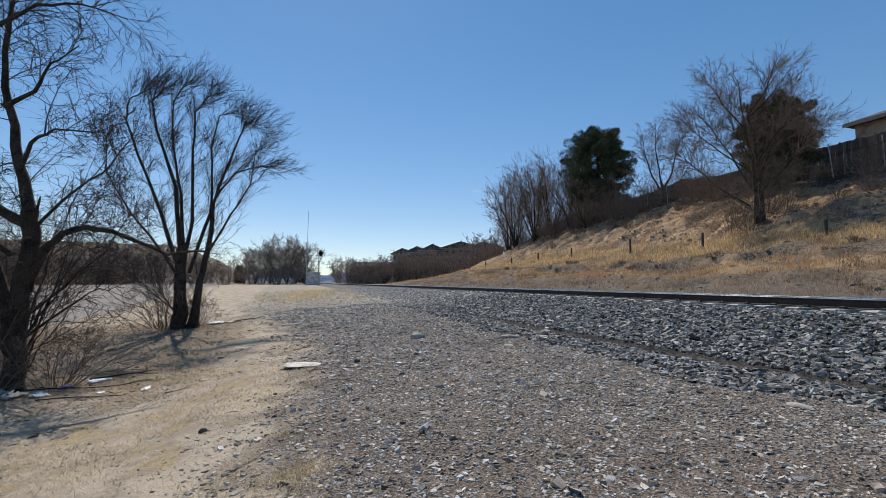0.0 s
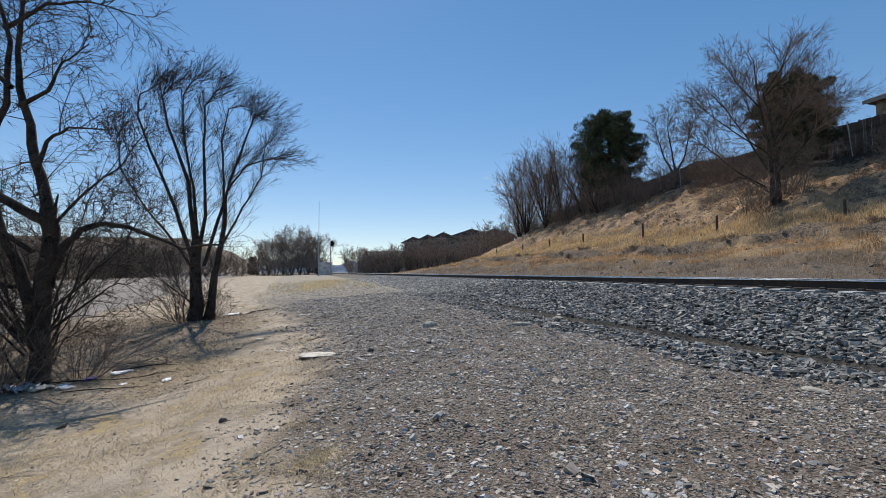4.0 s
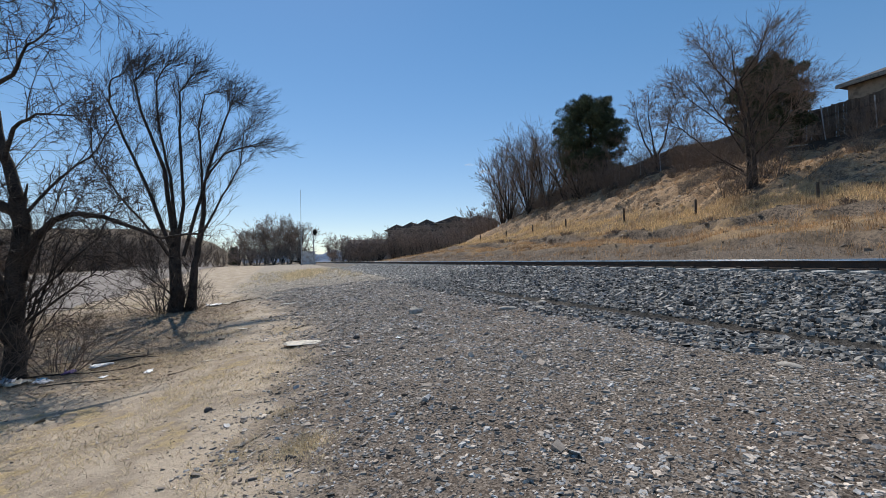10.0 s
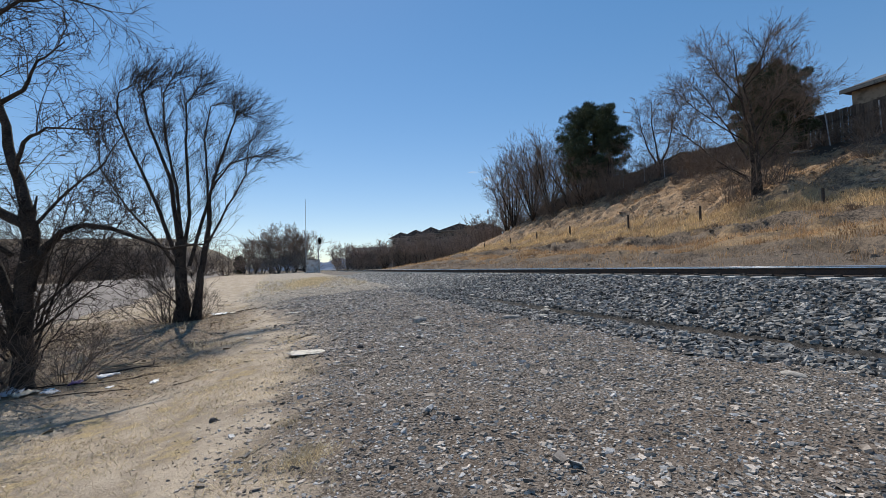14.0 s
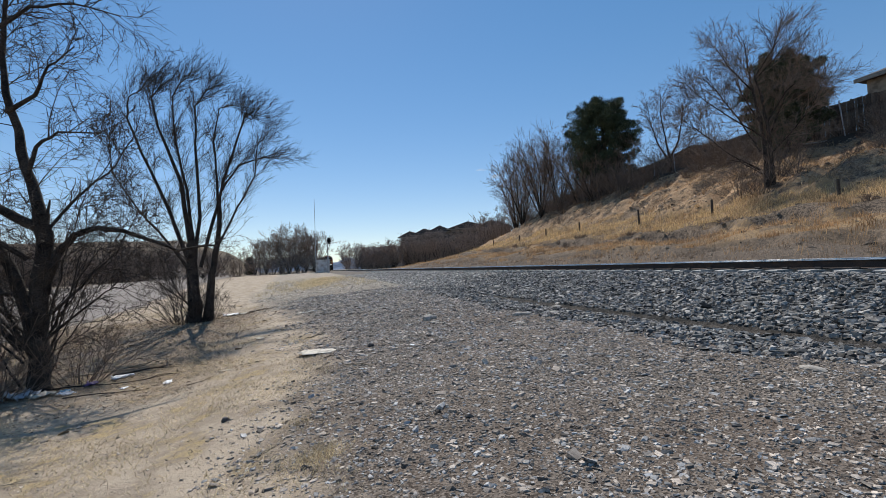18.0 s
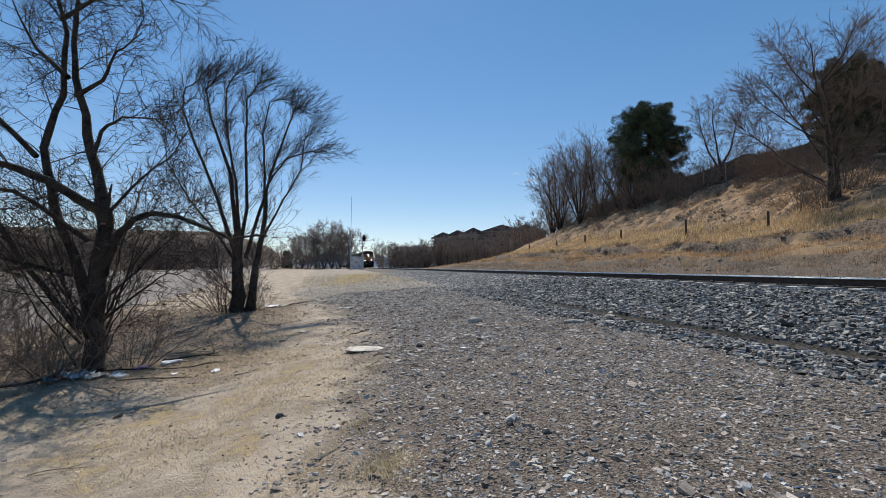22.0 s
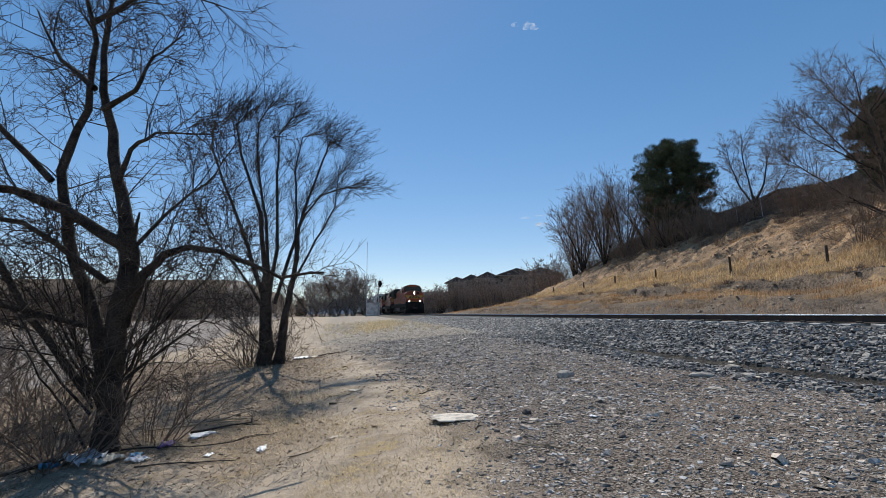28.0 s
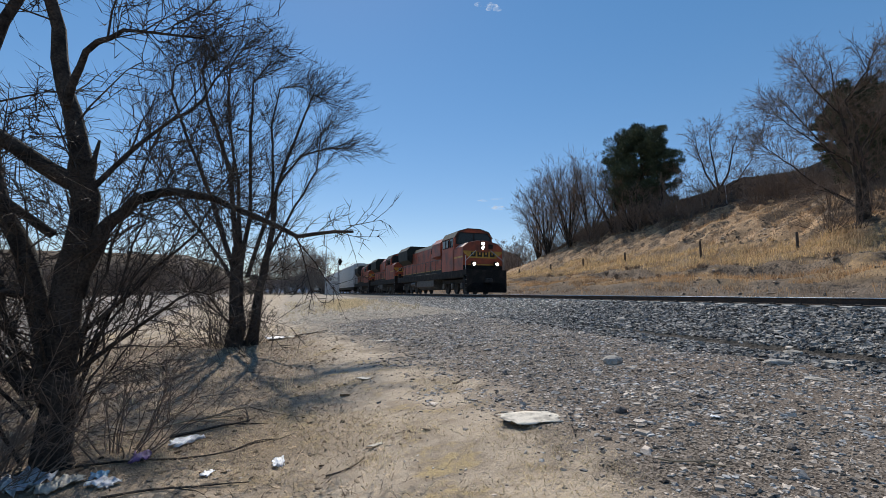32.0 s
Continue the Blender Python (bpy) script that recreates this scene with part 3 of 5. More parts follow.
# ---- foreground trees ----
def make_tree(name, label, limbs, rng, twig_mat, per_m, deeper, length, thin, lift, drift, angle=0.7, bark=BARK, sides=8, wobble=0.13, at=(0, 0, 0), group="", seg=4, shrink=0.5):
    """A bare tree. limbs: (name, points, start radius, end radius); per_m: branches on each metre of limb; deeper: branches on each branch, level by level."""
    t = thing(name, at, label, "tree", group)
    for nm, pts, r0, r1 in limbs:
        fine = []
        for i in range(len(pts) - 1):
            a, b = Vector(pts[i]), Vector(pts[i + 1])
            for j in range(3):
                q = a.lerp(b, j / 3)
                fine.append(q + Vector([rng.gauss(0, 0.012 + r1 * 0.1) for _ in range(3)]) * (1 if (i or j) else 0))
        fine.append(Vector(pts[-1]))
        fine = [p - Vector(at) for p in fine]
        k = len(fine) - 1
        radii = [(r0 + (r1 - r0) * (i / k) ** 0.8) * rng.uniform(0.94, 1.07) for i in range(k + 1)]
        if nm == "trunk":
            radii[0] *= 1.25
            radii[1] *= 1.12
        V, F = [], []
        tube(V, F, fine, radii, sides)
        ob = mesh_object(nm, V, F, bark, t, True)
        V, F = [], []
        ln = sum((fine[i + 1] - fine[i]).length for i in range(k))
        n1 = int(round(per_m * ln * {"trunk": 0.5, "shoot": 0.3}.get(nm, 1)))
        if n1 and nm != "stub":
            twigs(V, F, fine, radii, rng, [n1, *deeper], length * (0.8 if nm == "low_limb" else 1), thin, angle, lift, drift, 0.1 if nm != "trunk" else 0.05, wobble, seg, shrink)
            tagged(mesh_object("branchwork", V, F, twig_mat, ob), kind="stuff")
    return t


T1Y = 9.45
def t1(pts, dy=0.0):
    return [(x, T1Y + dy * i / max(1, len(pts) - 1), z) for i, (x, z) in enumerate(pts)]


rng1 = random.Random(11)
SHOOTS = []
for k in range(22):
    a = rng1.uniform(0, 2 * math.pi)
    p0 = (-4.1 + 0.16 * math.cos(a), T1Y + 0.16 * math.sin(a), rng1.uniform(-0.5, 0.6))
    SHOOTS.append(("shoot", wander(p0, (0.45 * math.cos(a) - 0.12, 0.45 * math.sin(a), 1), rng1.uniform(1.6, 3.4), 4, rng1, 0.1, 0.03), rng1.uniform(0.012, 0.024), 0.004))
make_tree("bare_tree", "large bare dark-barked tree with arching and drooping limbs", SHOOTS + [
    ("trunk", t1([(-4.0, -0.55), (-4.03, 0.2), (-4.05, 0.72), (-4.03, 1.48), (-3.97, 2.02), (-4.0, 2.57)]), 0.155, 0.115),
    ("limb", t1([(-4.0, 2.5), (-4.25, 3.37), (-4.53, 4.36), (-4.71, 5.38), (-4.71, 6.47), (-4.74, 7.79)], 0.6), 0.1, 0.016),
    ("limb", t1([(-4.0, 2.3), (-4.78, 2.78), (-5.33, 3.03), (-5.97, 3.07), (-6.64, 3.6), (-7.4, 4.4)], -0.4), 0.09, 0.02),
    ("limb", t1([(-4.1, 0.3), (-4.2, 0.75), (-4.48, 1.63), (-4.81, 2.39), (-5.04, 3.4), (-4.83, 4.41), (-4.83, 5.54), (-5.15, 6.66), (-5.34, 7.85)], 0.5), 0.12, 0.016),
    ("low_limb", t1([(-3.97, 1.2), (-3.78, 1.86), (-3.49, 2.17), (-3.17, 2.3), (-2.6, 2.17), (-1.9, 1.9), (-1.3, 1.95)], -0.25), 0.085, 0.015),
    ("limb", t1([(-4.19, 3.13), (-4.03, 3.68), (-3.68, 3.92), (-2.92, 3.92)], -0.3), 0.045, 0.008),
    ("limb", t1([(-4.47, 4.28), (-4.02, 4.54), (-3.76, 4.97), (-3.32, 5.3)], -0.5), 0.045, 0.008),
    ("limb", t1([(-4.3, 0.3), (-5.0, 1.4), (-5.6, 2.6), (-6.1, 4.2), (-6.2, 6.2)], -0.8), 0.055, 0.012),
    ("limb", t1([(-4.6, 4.6), (-5.3, 5.2), (-5.9, 6.2)], 0.8), 0.05, 0.01),
    ("limb", t1([(-4.72, 5.6), (-4.2, 6.2), (-3.6, 6.4), (-2.9, 6.3)], 0.3), 0.04, 0.008),
    ("limb", t1([(-4.2, 1.8), (-5.2, 2.6), (-6.4, 2.7), (-7.4, 2.2)], -0.5), 0.05, 0.008),
    ("limb", t1([(-4.4, 1.2), (-5.4, 1.5), (-6.6, 1.25), (-7.6, 0.7)], -0.6), 0.04, 0.007),
    ("limb", t1([(-5.0, 3.2), (-6.0, 4.2), (-7.2, 4.7), (-8.2, 4.6)], 0.4), 0.05, 0.008),
    ("limb", t1([(-3.9, 2.3), (-3.45, 3.0), (-3.0, 3.5), (-2.7, 4.3)], 0.5), 0.03, 0.006),
    ("limb", t1([(-3.95, 0.8), (-3.5, 1.3), (-3.0, 1.9), (-2.7, 2.6)], 0.4), 0.03, 0.006),
    ("limb", t1([(-3.97, 0.4), (-3.4, 0.9), (-3.0, 1.2), (-2.6, 1.3)], -0.3), 0.028, 0.006),
    ("stub", t1([(-3.99, 2.2), (-3.92, 2.5), (-3.88, 2.8)]), 0.05, 0.012),
], rng1, TWIG, 7.5, (7, 4), 0.95, 0.0042, -0.004, (0.012, 0, 0), 0.85, at=(-4.0, T1Y, -0.45))

T2Y = 18.5
def t2(pts, dy=0.0):
    return [(0.08 + (x - 0.08) * 0.9635, T2Y + dy * i / max(1, len(pts) - 1), 1.41 + (z - 1.41) * 0.9635) for i, (x, z) in enumerate(pts)]


rng2 = random.Random(5)
make_tree("windswept_tree", "bare multi-stemmed tree with tips swept over by the wind", [
    ("trunk", t2([(-3.50, -0.40), (-3.52, 0.50), (-3.60, 1.95), (-3.62, 2.60)]), 0.27, 0.14),
    ("trunk", t2([(-3.10, -0.35), (-2.95, 1.00), (-2.78, 2.20), (-2.60, 3.40)]), 0.17, 0.08),
    ("limb", t2([(-3.60, 1.70), (-4.10, 3.10), (-4.36, 3.90), (-5.26, 6.05), (-5.73, 7.35), (-5.69, 8.19), (-5.29, 8.56)], 0.5), 0.09, 0.012),
    ("limb", t2([(-3.60, 2.30), (-3.92, 4.86), (-4.69, 7.07), (-4.94, 8.19), (-4.61, 8.74)], 0.4), 0.09, 0.012),
    ("limb", t2([(-2.62, 3.30), (-2.57, 4.55), (-1.87, 5.58), (-1.14, 5.86), (-0.47, 5.93)], -0.4), 0.06, 0.008),
    ("limb", t2([(-3.50, 1.90), (-3.32, 3.60), (-3.42, 6.42), (-3.40, 7.91), (-2.91, 8.74)], 0.2), 0.085, 0.012),
    ("limb", t2([(-3.30, 1.70), (-2.70, 4.00), (-2.29, 5.49), (-1.78, 6.98), (-1.57, 7.63), (-1.14, 7.44)], -0.3), 0.075, 0.01),
    ("limb", t2([(-2.65, 3.20), (-2.72, 4.93), (-2.84, 6.60), (-2.62, 8.00), (-2.14, 8.19)], 0.6), 0.06, 0.01),
    ("limb", t2([(-3.60, 1.50), (-4.30, 2.60), (-5.20, 3.80), (-5.94, 5.12), (-6.01, 6.42)], -0.6), 0.06, 0.01),
    ("limb", t2([(-3.50, 2.20), (-3.67, 4.56), (-4.01, 6.42), (-4.02, 8.00), (-3.59, 8.56)], -0.8), 0.07, 0.01),
    ("limb", t2([(-2.75, 2.40), (-2.00, 4.00), (-1.37, 5.30), (-1.25, 6.70), (-0.98, 6.98)], 0.8), 0.05, 0.01),
    ("limb", t2([(-3.65, 0.30), (-4.40, 1.00), (-5.10, 1.80)], -0.8), 0.03, 0.006),
    ("limb", t2([(-3.65, 0.20), (-4.20, 0.90), (-4.60, 2.00)], 0.5), 0.03, 0.006),
], rng2, TWIG, 8.0, (7, 3), 0.9, 0.0042, 0.09, (0.06, 0, 0), 0.5, at=(-3.2, T2Y, -0.25), wobble=0.1, shrink=0.6)


# ---- slope: trees, bushes, fence, house ----
def random_tree(name, x, y, tall, rng, label, stems=5, fan=0.45, twig_mat=FAR_TWIG, trunk_r=0.12, per_m=2.0, deeper=(6, 3), thin=0.009, lift=0.03, low=0.2, group="", leng=None, seg=3):
    z = hz(x, y) - 0.1
    limbs = []
    for i in range(stems):
        a = 2 * math.pi * (i + rng.uniform(-0.3, 0.3)) / stems
        f = fan * rng.uniform(0.25, 1.15)
        d = Vector((math.cos(a) * f, math.sin(a) * f, 1)).normalized()
        s = low * tall * rng.uniform(0.2, 1)
        pts = wander((x + math.cos(a) * trunk_r * 0.4, y + math.sin(a) * trunk_r * 0.4, z + s * 0.4), d, (tall - s * 0.4) * rng.uniform(0.65, 1.0), 6, rng, 0.07, 0.03)
        limbs.append(("limb", pts, trunk_r * rng.uniform(0.5, 0.8), trunk_r * 0.1))
    limbs.insert(0, ("trunk", [(x, y, z - 0.2), (x + 0.02, y, z + low * tall * 0.5), (x, y, z + low * tall)], trunk_r * 1.1, trunk_r * 0.7))
    return make_tree(name, label, limbs, rng, twig_mat, per_m, deeper, leng or tall * 0.2, thin, lift, (0, 0, 0), 0.65, sides=5, at=(x, y, z), group=group, wobble=0.12, seg=seg)


def pine(x, y, tall, rng, label, crown=0.42, low=0.2, limbs=70, needle=NEEDLE):
    """A pine: whorled limbs, each carrying flat pads of needles with gaps between them."""
    z = hz(x, y) - 0.1
    t = thing("pine_tree", (x, y, z), label, "tree")
    V, F = [], []
    tube(V, F, [(0, 0, -0.2), (0.1, 0, tall * 0.5), (0, 0.1, tall * 0.95)], [tall * 0.022, tall * 0.015, 0.04], 7)
    mesh_object("trunk", V, F, BARK, t, True)
    pads, V, F = [], [], []
    for i in range(limbs):
        s = low + (0.94 - low) * (i + rng.random()) / limbs
        w = (s - low) / (1 - low)
        prof = 0.72 + 0.93 * w if w < 0.3 else math.sqrt(max(0.02, 1 - ((w - 0.3) / 0.72) ** 2))
        ln = tall * crown * prof * rng.uniform(0.62, 1.06)
        a = i * 2.4 + rng.uniform(-0.5, 0.5)
        pts = wander((0, 0, s * tall), (math.cos(a), math.sin(a), rng.uniform(-0.05, 0.32)), ln, 4, rng, 0.1, 0.05)
        tube(V, F, pts, [0.05, 0.04, 0.03, 0.02, 0.012], 4)
        for u in (0.98, 0.8, 0.62, 0.45):
            if rng.random() < 0.82:
                k = min(int(u * 4), 3)
                p = pts[k].lerp(pts[k + 1], u * 4 - k)
                side = Vector((-math.sin(a), math.cos(a), 0)) * rng.gauss(0, 0.16 * ln)
                pads.append((p + side * (1 if u < 0.95 else 0.3) + Vector((0, 0, 0.1)), tall * rng.uniform(0.032, 0.058)))
    tagged(mesh_object("branchwork", V, F, BARK, t), kind="stuff")
    g = np.random.default_rng(rng.randint(0, 9999))
    per = 260
    k = len(pads) * per
    c = np.repeat(np.array([tuple(p) for p, _ in pads]), per, 0)
    r = np.repeat(np.array([q for _, q in pads]), per)[:, None]
    o = g.normal(0, 1, (k, 3))
    o = o / np.linalg.norm(o, axis=1)[:, None] * g.uniform(0.2, 1, (k, 1)) ** 0.5
    c = c + o * r * np.array([1.2, 1.2, 0.85])
    d = o + np.array([0, 0, 0.55]) + g.normal(0, 0.45, (k, 3))
    d /= np.linalg.norm(d, axis=1)[:, None]
    w = np.cross(d, g.normal(0, 1, (k, 3)))
    w /= np.linalg.norm(w, axis=1)[:, None]
    ln = g.uniform(0.16, 0.34, (k, 1))
    v = np.stack([c + w * 0.03, c - w * 0.03, c + d * ln], 1).reshape(-1, 3)
    tagged(mesh_object("crown", v, np.arange(len(v)).reshape(-1, 3), needle, t), kind="stuff")
    return t


def bush(x, y, wide, tall, rng, label="leafless brown scrub bush", mat_=BUSH, stems=26, thin=0.008, group="scrub"):
    z = hz(x, y)
    t = thing("bush", (x, y, z), label, "bush", group)
    V, F, V2, F2 = [], [], [], []
    near = group == "scrub by the tree"
    for i in range(stems):
        a, f = rng.uniform(0, 2 * math.pi), rng.random()
        d = Vector((math.cos(a) * f, math.sin(a) * f, rng.uniform(0.5, 1.2)))
        pts = wander((math.cos(a) * wide * 0.22 * f, math.sin(a) * wide * 0.22 * f, -0.05), d, tall * rng.uniform(0.6, 1.05), 5, rng, 0.14, 0.03)
        rr = [thin * 1.6 * (1 - 0.7 * j / 5) for j in range(6)]
        tube(V, F, pts, rr, 3)
        if near:
            mesh_object("stem", V, F, mat_, t)
            V, F = [], []
        twigs(V2, F2, pts, rr, rng, [6, 4] if near else [6, 2], tall * 0.36, thin * 0.6, 0.7, 0.03, seg=3)
    if V:
        tagged(mesh_object("stem", V, F, mat_, t), kind="stuff")
    tagged(mesh_object("branchwork", V2, F2, mat_, t), kind="stuff")
    return t


rs = random.Random(21)
def spreading_tree(x, y, limbs, label, rng, right, per_m, deeper, leng, thin, tall=1.0):
    """A bare tree from limbs given as (name, points across and up, bend in depth, start radius, end radius)."""
    z = hz(x, y) - 0.15
    ax, ay = right
    out = [(nm, [(x + ax * u - ay * dep * i / (len(pts) - 1), y + ay * u + ax * dep * i / (len(pts) - 1), z + h * tall) for i, (u, h) in enumerate(pts)], r0, r1) for nm, pts, dep, r0, r1 in limbs]
    return make_tree("bare_tree", label, out, rng, FAR_TWIG, per_m, deeper, leng, thin, 0.02, (0, 0, 0), 0.7, sides=6, at=(x, y, z), wobble=0.13, seg=4, shrink=0.5)


spreading_tree(28.2, 20.6, [
    ("trunk", [(0, 0), (-0.04, 2.9), (-0.17, 5.0), (-0.5, 7.3), (-0.64, 8.8), (-0.78, 10.9)], 0.4, 0.17, 0.02),
    ("trunk", [(0.3, 0.1), (0.23, 3.6), (0.03, 5.85), (-0.3, 7.8), (0.7, 9.4), (1.1, 10.7)], -0.5, 0.14, 0.02),
    ("limb", [(-0.24, 2.6), (-1.3, 5.2), (-2.25, 7.3), (-3.05, 9.2)], 1.2, 0.075, 0.012),
    ("limb", [(-0.3, 1.3), (-1.98, 2.76), (-3.3, 4.4), (-4.4, 5.7)], -0.8, 0.08, 0.012),
    ("limb", [(-0.2, 1.0), (-1.3, 1.95), (-2.5, 2.3)], -1.2, 0.05, 0.01),
    ("limb", [(0.16, 4.5), (1.2, 6.5), (2.3, 7.4), (3.2, 6.9)], 0.6, 0.055, 0.01),
    ("limb", [(-0.37, 7.6), (0.96, 8.95), (1.76, 10.0)], -1.0, 0.045, 0.01),
    ("limb", [(-0.5, 7.0), (-1.7, 9.0), (-2.25, 10.3)], -0.9, 0.05, 0.01),
    ("limb", [(0, 2.9), (0.7, 4.9), (1.5, 7.6), (2.1, 9.2)], 1.5, 0.065, 0.01),
    ("limb", [(-0.1, 3.6), (-1.5, 5.0), (-3.0, 6.6), (-3.8, 7.6)], -1.6, 0.06, 0.01),
    ("limb", [(-0.1, 4.4), (-0.9, 6.6), (-1.4, 8.4), (-1.5, 10.0)], 1.8, 0.055, 0.01),
    ("limb", [(0.2, 2.2), (1.4, 3.6), (2.4, 5.0), (2.8, 6.0)], -1.4, 0.05, 0.01),
], "tall bare spreading tree on the dry slope", rs, (0.59, -0.807), 6.5, (9, 5), 1.6, 0.006, 0.9)
spreading_tree(35.6, 35.6, [
    ("trunk", [(0, 0), (0.1, 1.0), (0.0, 1.7)], 0.0, 0.16, 0.1),
    ("limb", [(0, 0.9), (-0.9, 2.4), (-1.5, 4.2), (-1.8, 6.2)], 0.4, 0.13, 0.016),
    ("limb", [(0, 1.2), (-0.3, 3.0), (-0.6, 4.8), (-0.5, 6.4)], -0.6, 0.12, 0.016),
    ("limb", [(0.05, 1.2), (0.9, 2.6), (1.3, 4.4), (2.0, 6.0)], 0.3, 0.13, 0.016),
    ("limb", [(0, 0.8), (1.5, 1.8), (2.6, 3.2), (3.0, 4.8)], -0.5, 0.07, 0.01),
    ("limb", [(0, 0.7), (-1.4, 1.1), (-2.4, 1.9), (-3.1, 3.0)], 0.8, 0.06, 0.01),
], "bare forked tree by the fence on the slope", rs, (0.71, -0.70), 6.0, (8, 4), 1.3, 0.008, 1.2)
pine(33.9, 23.2, 6.5, rs, "dark green pine behind a bare tree", 0.45, 0.03, 100)
pine(34.0, 43.6, 10.9, rs, "dark green rounded pine on the slope", 0.40, 0.12, 130)
for x, y, h in ((32.0, 50.0, 10.4), (32, 54.5, 11.0), (31.5, 59.0, 11.0), (33, 64, 11.5), (33.5, 57, 12), (32.5, 46.5, 7.5), (32.2, 44.3, 7.8), (31.6, 42.4, 5.2), (33.0, 41.0, 4.8)):
    random_tree("bare_tree", x, y, h, rs, "bare upright brown tree on the slope", 9, 0.42, FAR_TWIG, 0.19, 2.2, (6, 3), 0.011, 0.06, low=0.08, group="bare trees on the slope")
for x, y, h in ((31.5, 35.2, 2.2), (32.6, 36.8, 3.0), (31.6, 38.4, 2.6), (33.0, 39.6, 3.4), (31.4, 41.0, 2.8), (32.2, 42.4, 3.4), (31.0, 43.6, 2.6), (31.8, 45.2, 3.2), (30.6, 47.0, 2.8), (31.2, 49.2, 3.0), (33.6, 30.5, 1.8), (34.2, 29.0, 2.0)):
    bush(x, y, 3.4, h, rs, "leafless dark scrub along the fence", BUSH, 30, 0.012)
for i in range(30):
    u = i / 29
    bush(rs.uniform(31.0, 35.5) + 0.8 * (1 - u), 27 + 45 * u + rs.uniform(-1, 1), 4.0, rs.uniform(1.8, 3.4), rs, "leafless grey-brown scrub on the slope", FAR_TWIG, 26, 0.012)
for x, y, h in ((27.4, 21.8, 3.0), (28.4, 19.0, 3.4), (29.5, 20.8, 3.0), (29.3, 22.6, 3.4), (27.2, 20.2, 2.2), (31, 16, 1.8), (32.5, 14.3, 2.6), (33, 12.5, 3.0), (30.5, 12.8, 1.5), (34.5, 17.5, 2.2), (34, 27, 2.2)):
    bush(x, y, 2.6, h, rs, "leafless scrub round a tree on the slope", BUSH, 24, 0.010)


for i in range(30):
    x, y = rs.choice((rs.uniform(20.2, 23.0), rs.uniform(27.5, 33.5))), rs.uniform(11, 48)
    bush(x, y, rs.uniform(0.5, 1.1), rs.uniform(0.22, 0.45) + (0.4 if x > 26 else 0), rs, "low dead brown shrub on the slope", BUSH if i % 3 else FAR_TWIG, 26, 0.008, "low shrubs")
for x, y, h in ((35.4, 15.2, 1.9), (35.7, 17.0, 1.6), (35.5, 18.8, 1.8), (35.8, 20.9, 1.4), (35.6, 23.8, 1.7), (34.6, 14.2, 3.0)):
    bush(x, y, 2.4, h, rs, "leafless dark scrub against the board fence", FAR_TWIG, 22, 0.010)


def make_fence():
    f = thing("board_fence", (36.8, 0, 0), "dark weathered wooden board fence along the slope's top", "fence")
    b = part("board", box(B(), (-0.012, -0.075, -0.75), (0.012, 0.075, 1.85), 0.004), FENCE, f)
    p = part("post", box(B(), (0.03, -0.05, -0.4), (0.13, 0.05, 1.9), 0.006), FENCE, f)
    r = part("rail", box(B(), (0.012, -1.2, -0.05), (0.03, 1.2, 0.05)), FENCE, f)
    first = True
    y = 4.0
    while y < 74:
        z = hz(36.8, y) + 0.55 * (1 - float(sstep(20, 30, y)))
        o = b if first else b.copy()
        if not first:
            scene.collection.objects.link(o)
        o.location = (random.uniform(-0.005, 0.005), y, z - 0.05 + random.uniform(-0.03, 0.03))
        n = int(round((y - 4.0) / 0.16))
        if n % 15 == 0:
            for q, k in ((p, 1), (r, 2)):
                for j in range(k):
                    c = q if first and j == 0 else q.copy()
                    if not (first and j == 0):
                        scene.collection.objects.link(c)
                    c.location = (0, y + (1.2 if q is r else 0), z + (0.4 + j * 1.0 if q is r else 0))
        first = False
        y += 0.16 if y < 50 else 0.165


make_fence()


def wire_fence_post(x, y, tall, lean):
    """A thin pale steel post standing before the board fence."""
    t = thing("steel_post", (x, y, hz(x, y) - 0.05), "thin pale leaning steel post before the board fence", "fence post", "steel posts")
    part("pole", cyl(B(), (0, 0, -0.3), (lean * 0.4, lean, tall), 0.035, 0.035, 8), GREYM, t)
    part("cap", cyl(B(), (lean * 0.4, lean, tall), (lean * 0.4, lean, tall + 0.05), 0.045, 0.03, 8), GREYM, t)


for x, y, h, ln in ((35.4, 22.9, 2.3, 0.25), (35.4, 20.4, 2.5, 0.35), (34.6, 34.0, 1.8, 0.2), (34.6, 36.6, 1.8, 0.05), (34.4, 39.4, 1.7, 0.1), (35.5, 17.6, 2.2, 0.1)):
    wire_fence_post(x, y, h, ln)


def plank(x, y, length, turn):
    t = thing("plank", (x, y, hz(x, y) + 0.12), "pale weathered plank lying below the fence", "plank", turn=turn)
    part("board", box(B(), (-length / 2, -0.12, -0.03), (length / 2, 0.12, 0.03), 0.008), TIE, t)


plank(34.4, 21.5, 1.7, -50)


def make_house():
    h = thing("house", (50.5, 14.3, 11.4), "tan stucco house with a low brown shingle roof", "house")
    part("wall", box(B(), (-6.45, -9.4, -1.5), (6.45, 9.4, 3.6)), STUCCO, h)
    part("roof", prism(B(), [(-7, 3.5), (7, 3.5), (7, 3.75), (0, 6.2), (-7, 3.75)], 1, -9.9, 9.9), ROOF, h)
    part("fascia", box(B(), (-7.06, -9.95, 3.42), (-7.0, 9.95, 3.72)), TRIM, h)


make_house()


def fence_post(x, y, tall, tilt):
    z = hz(x, y)
    t = thing("fence_post", (x, y, z - 0.05), "old dark wooden post standing in dry grass", "fence post", "posts on the slope")
    bm = cyl(B(), (0, 0, -0.2), (tilt, tilt * 0.5, tall), 0.085, 0.07, 9)
    part("post", bm, POSTW, t)


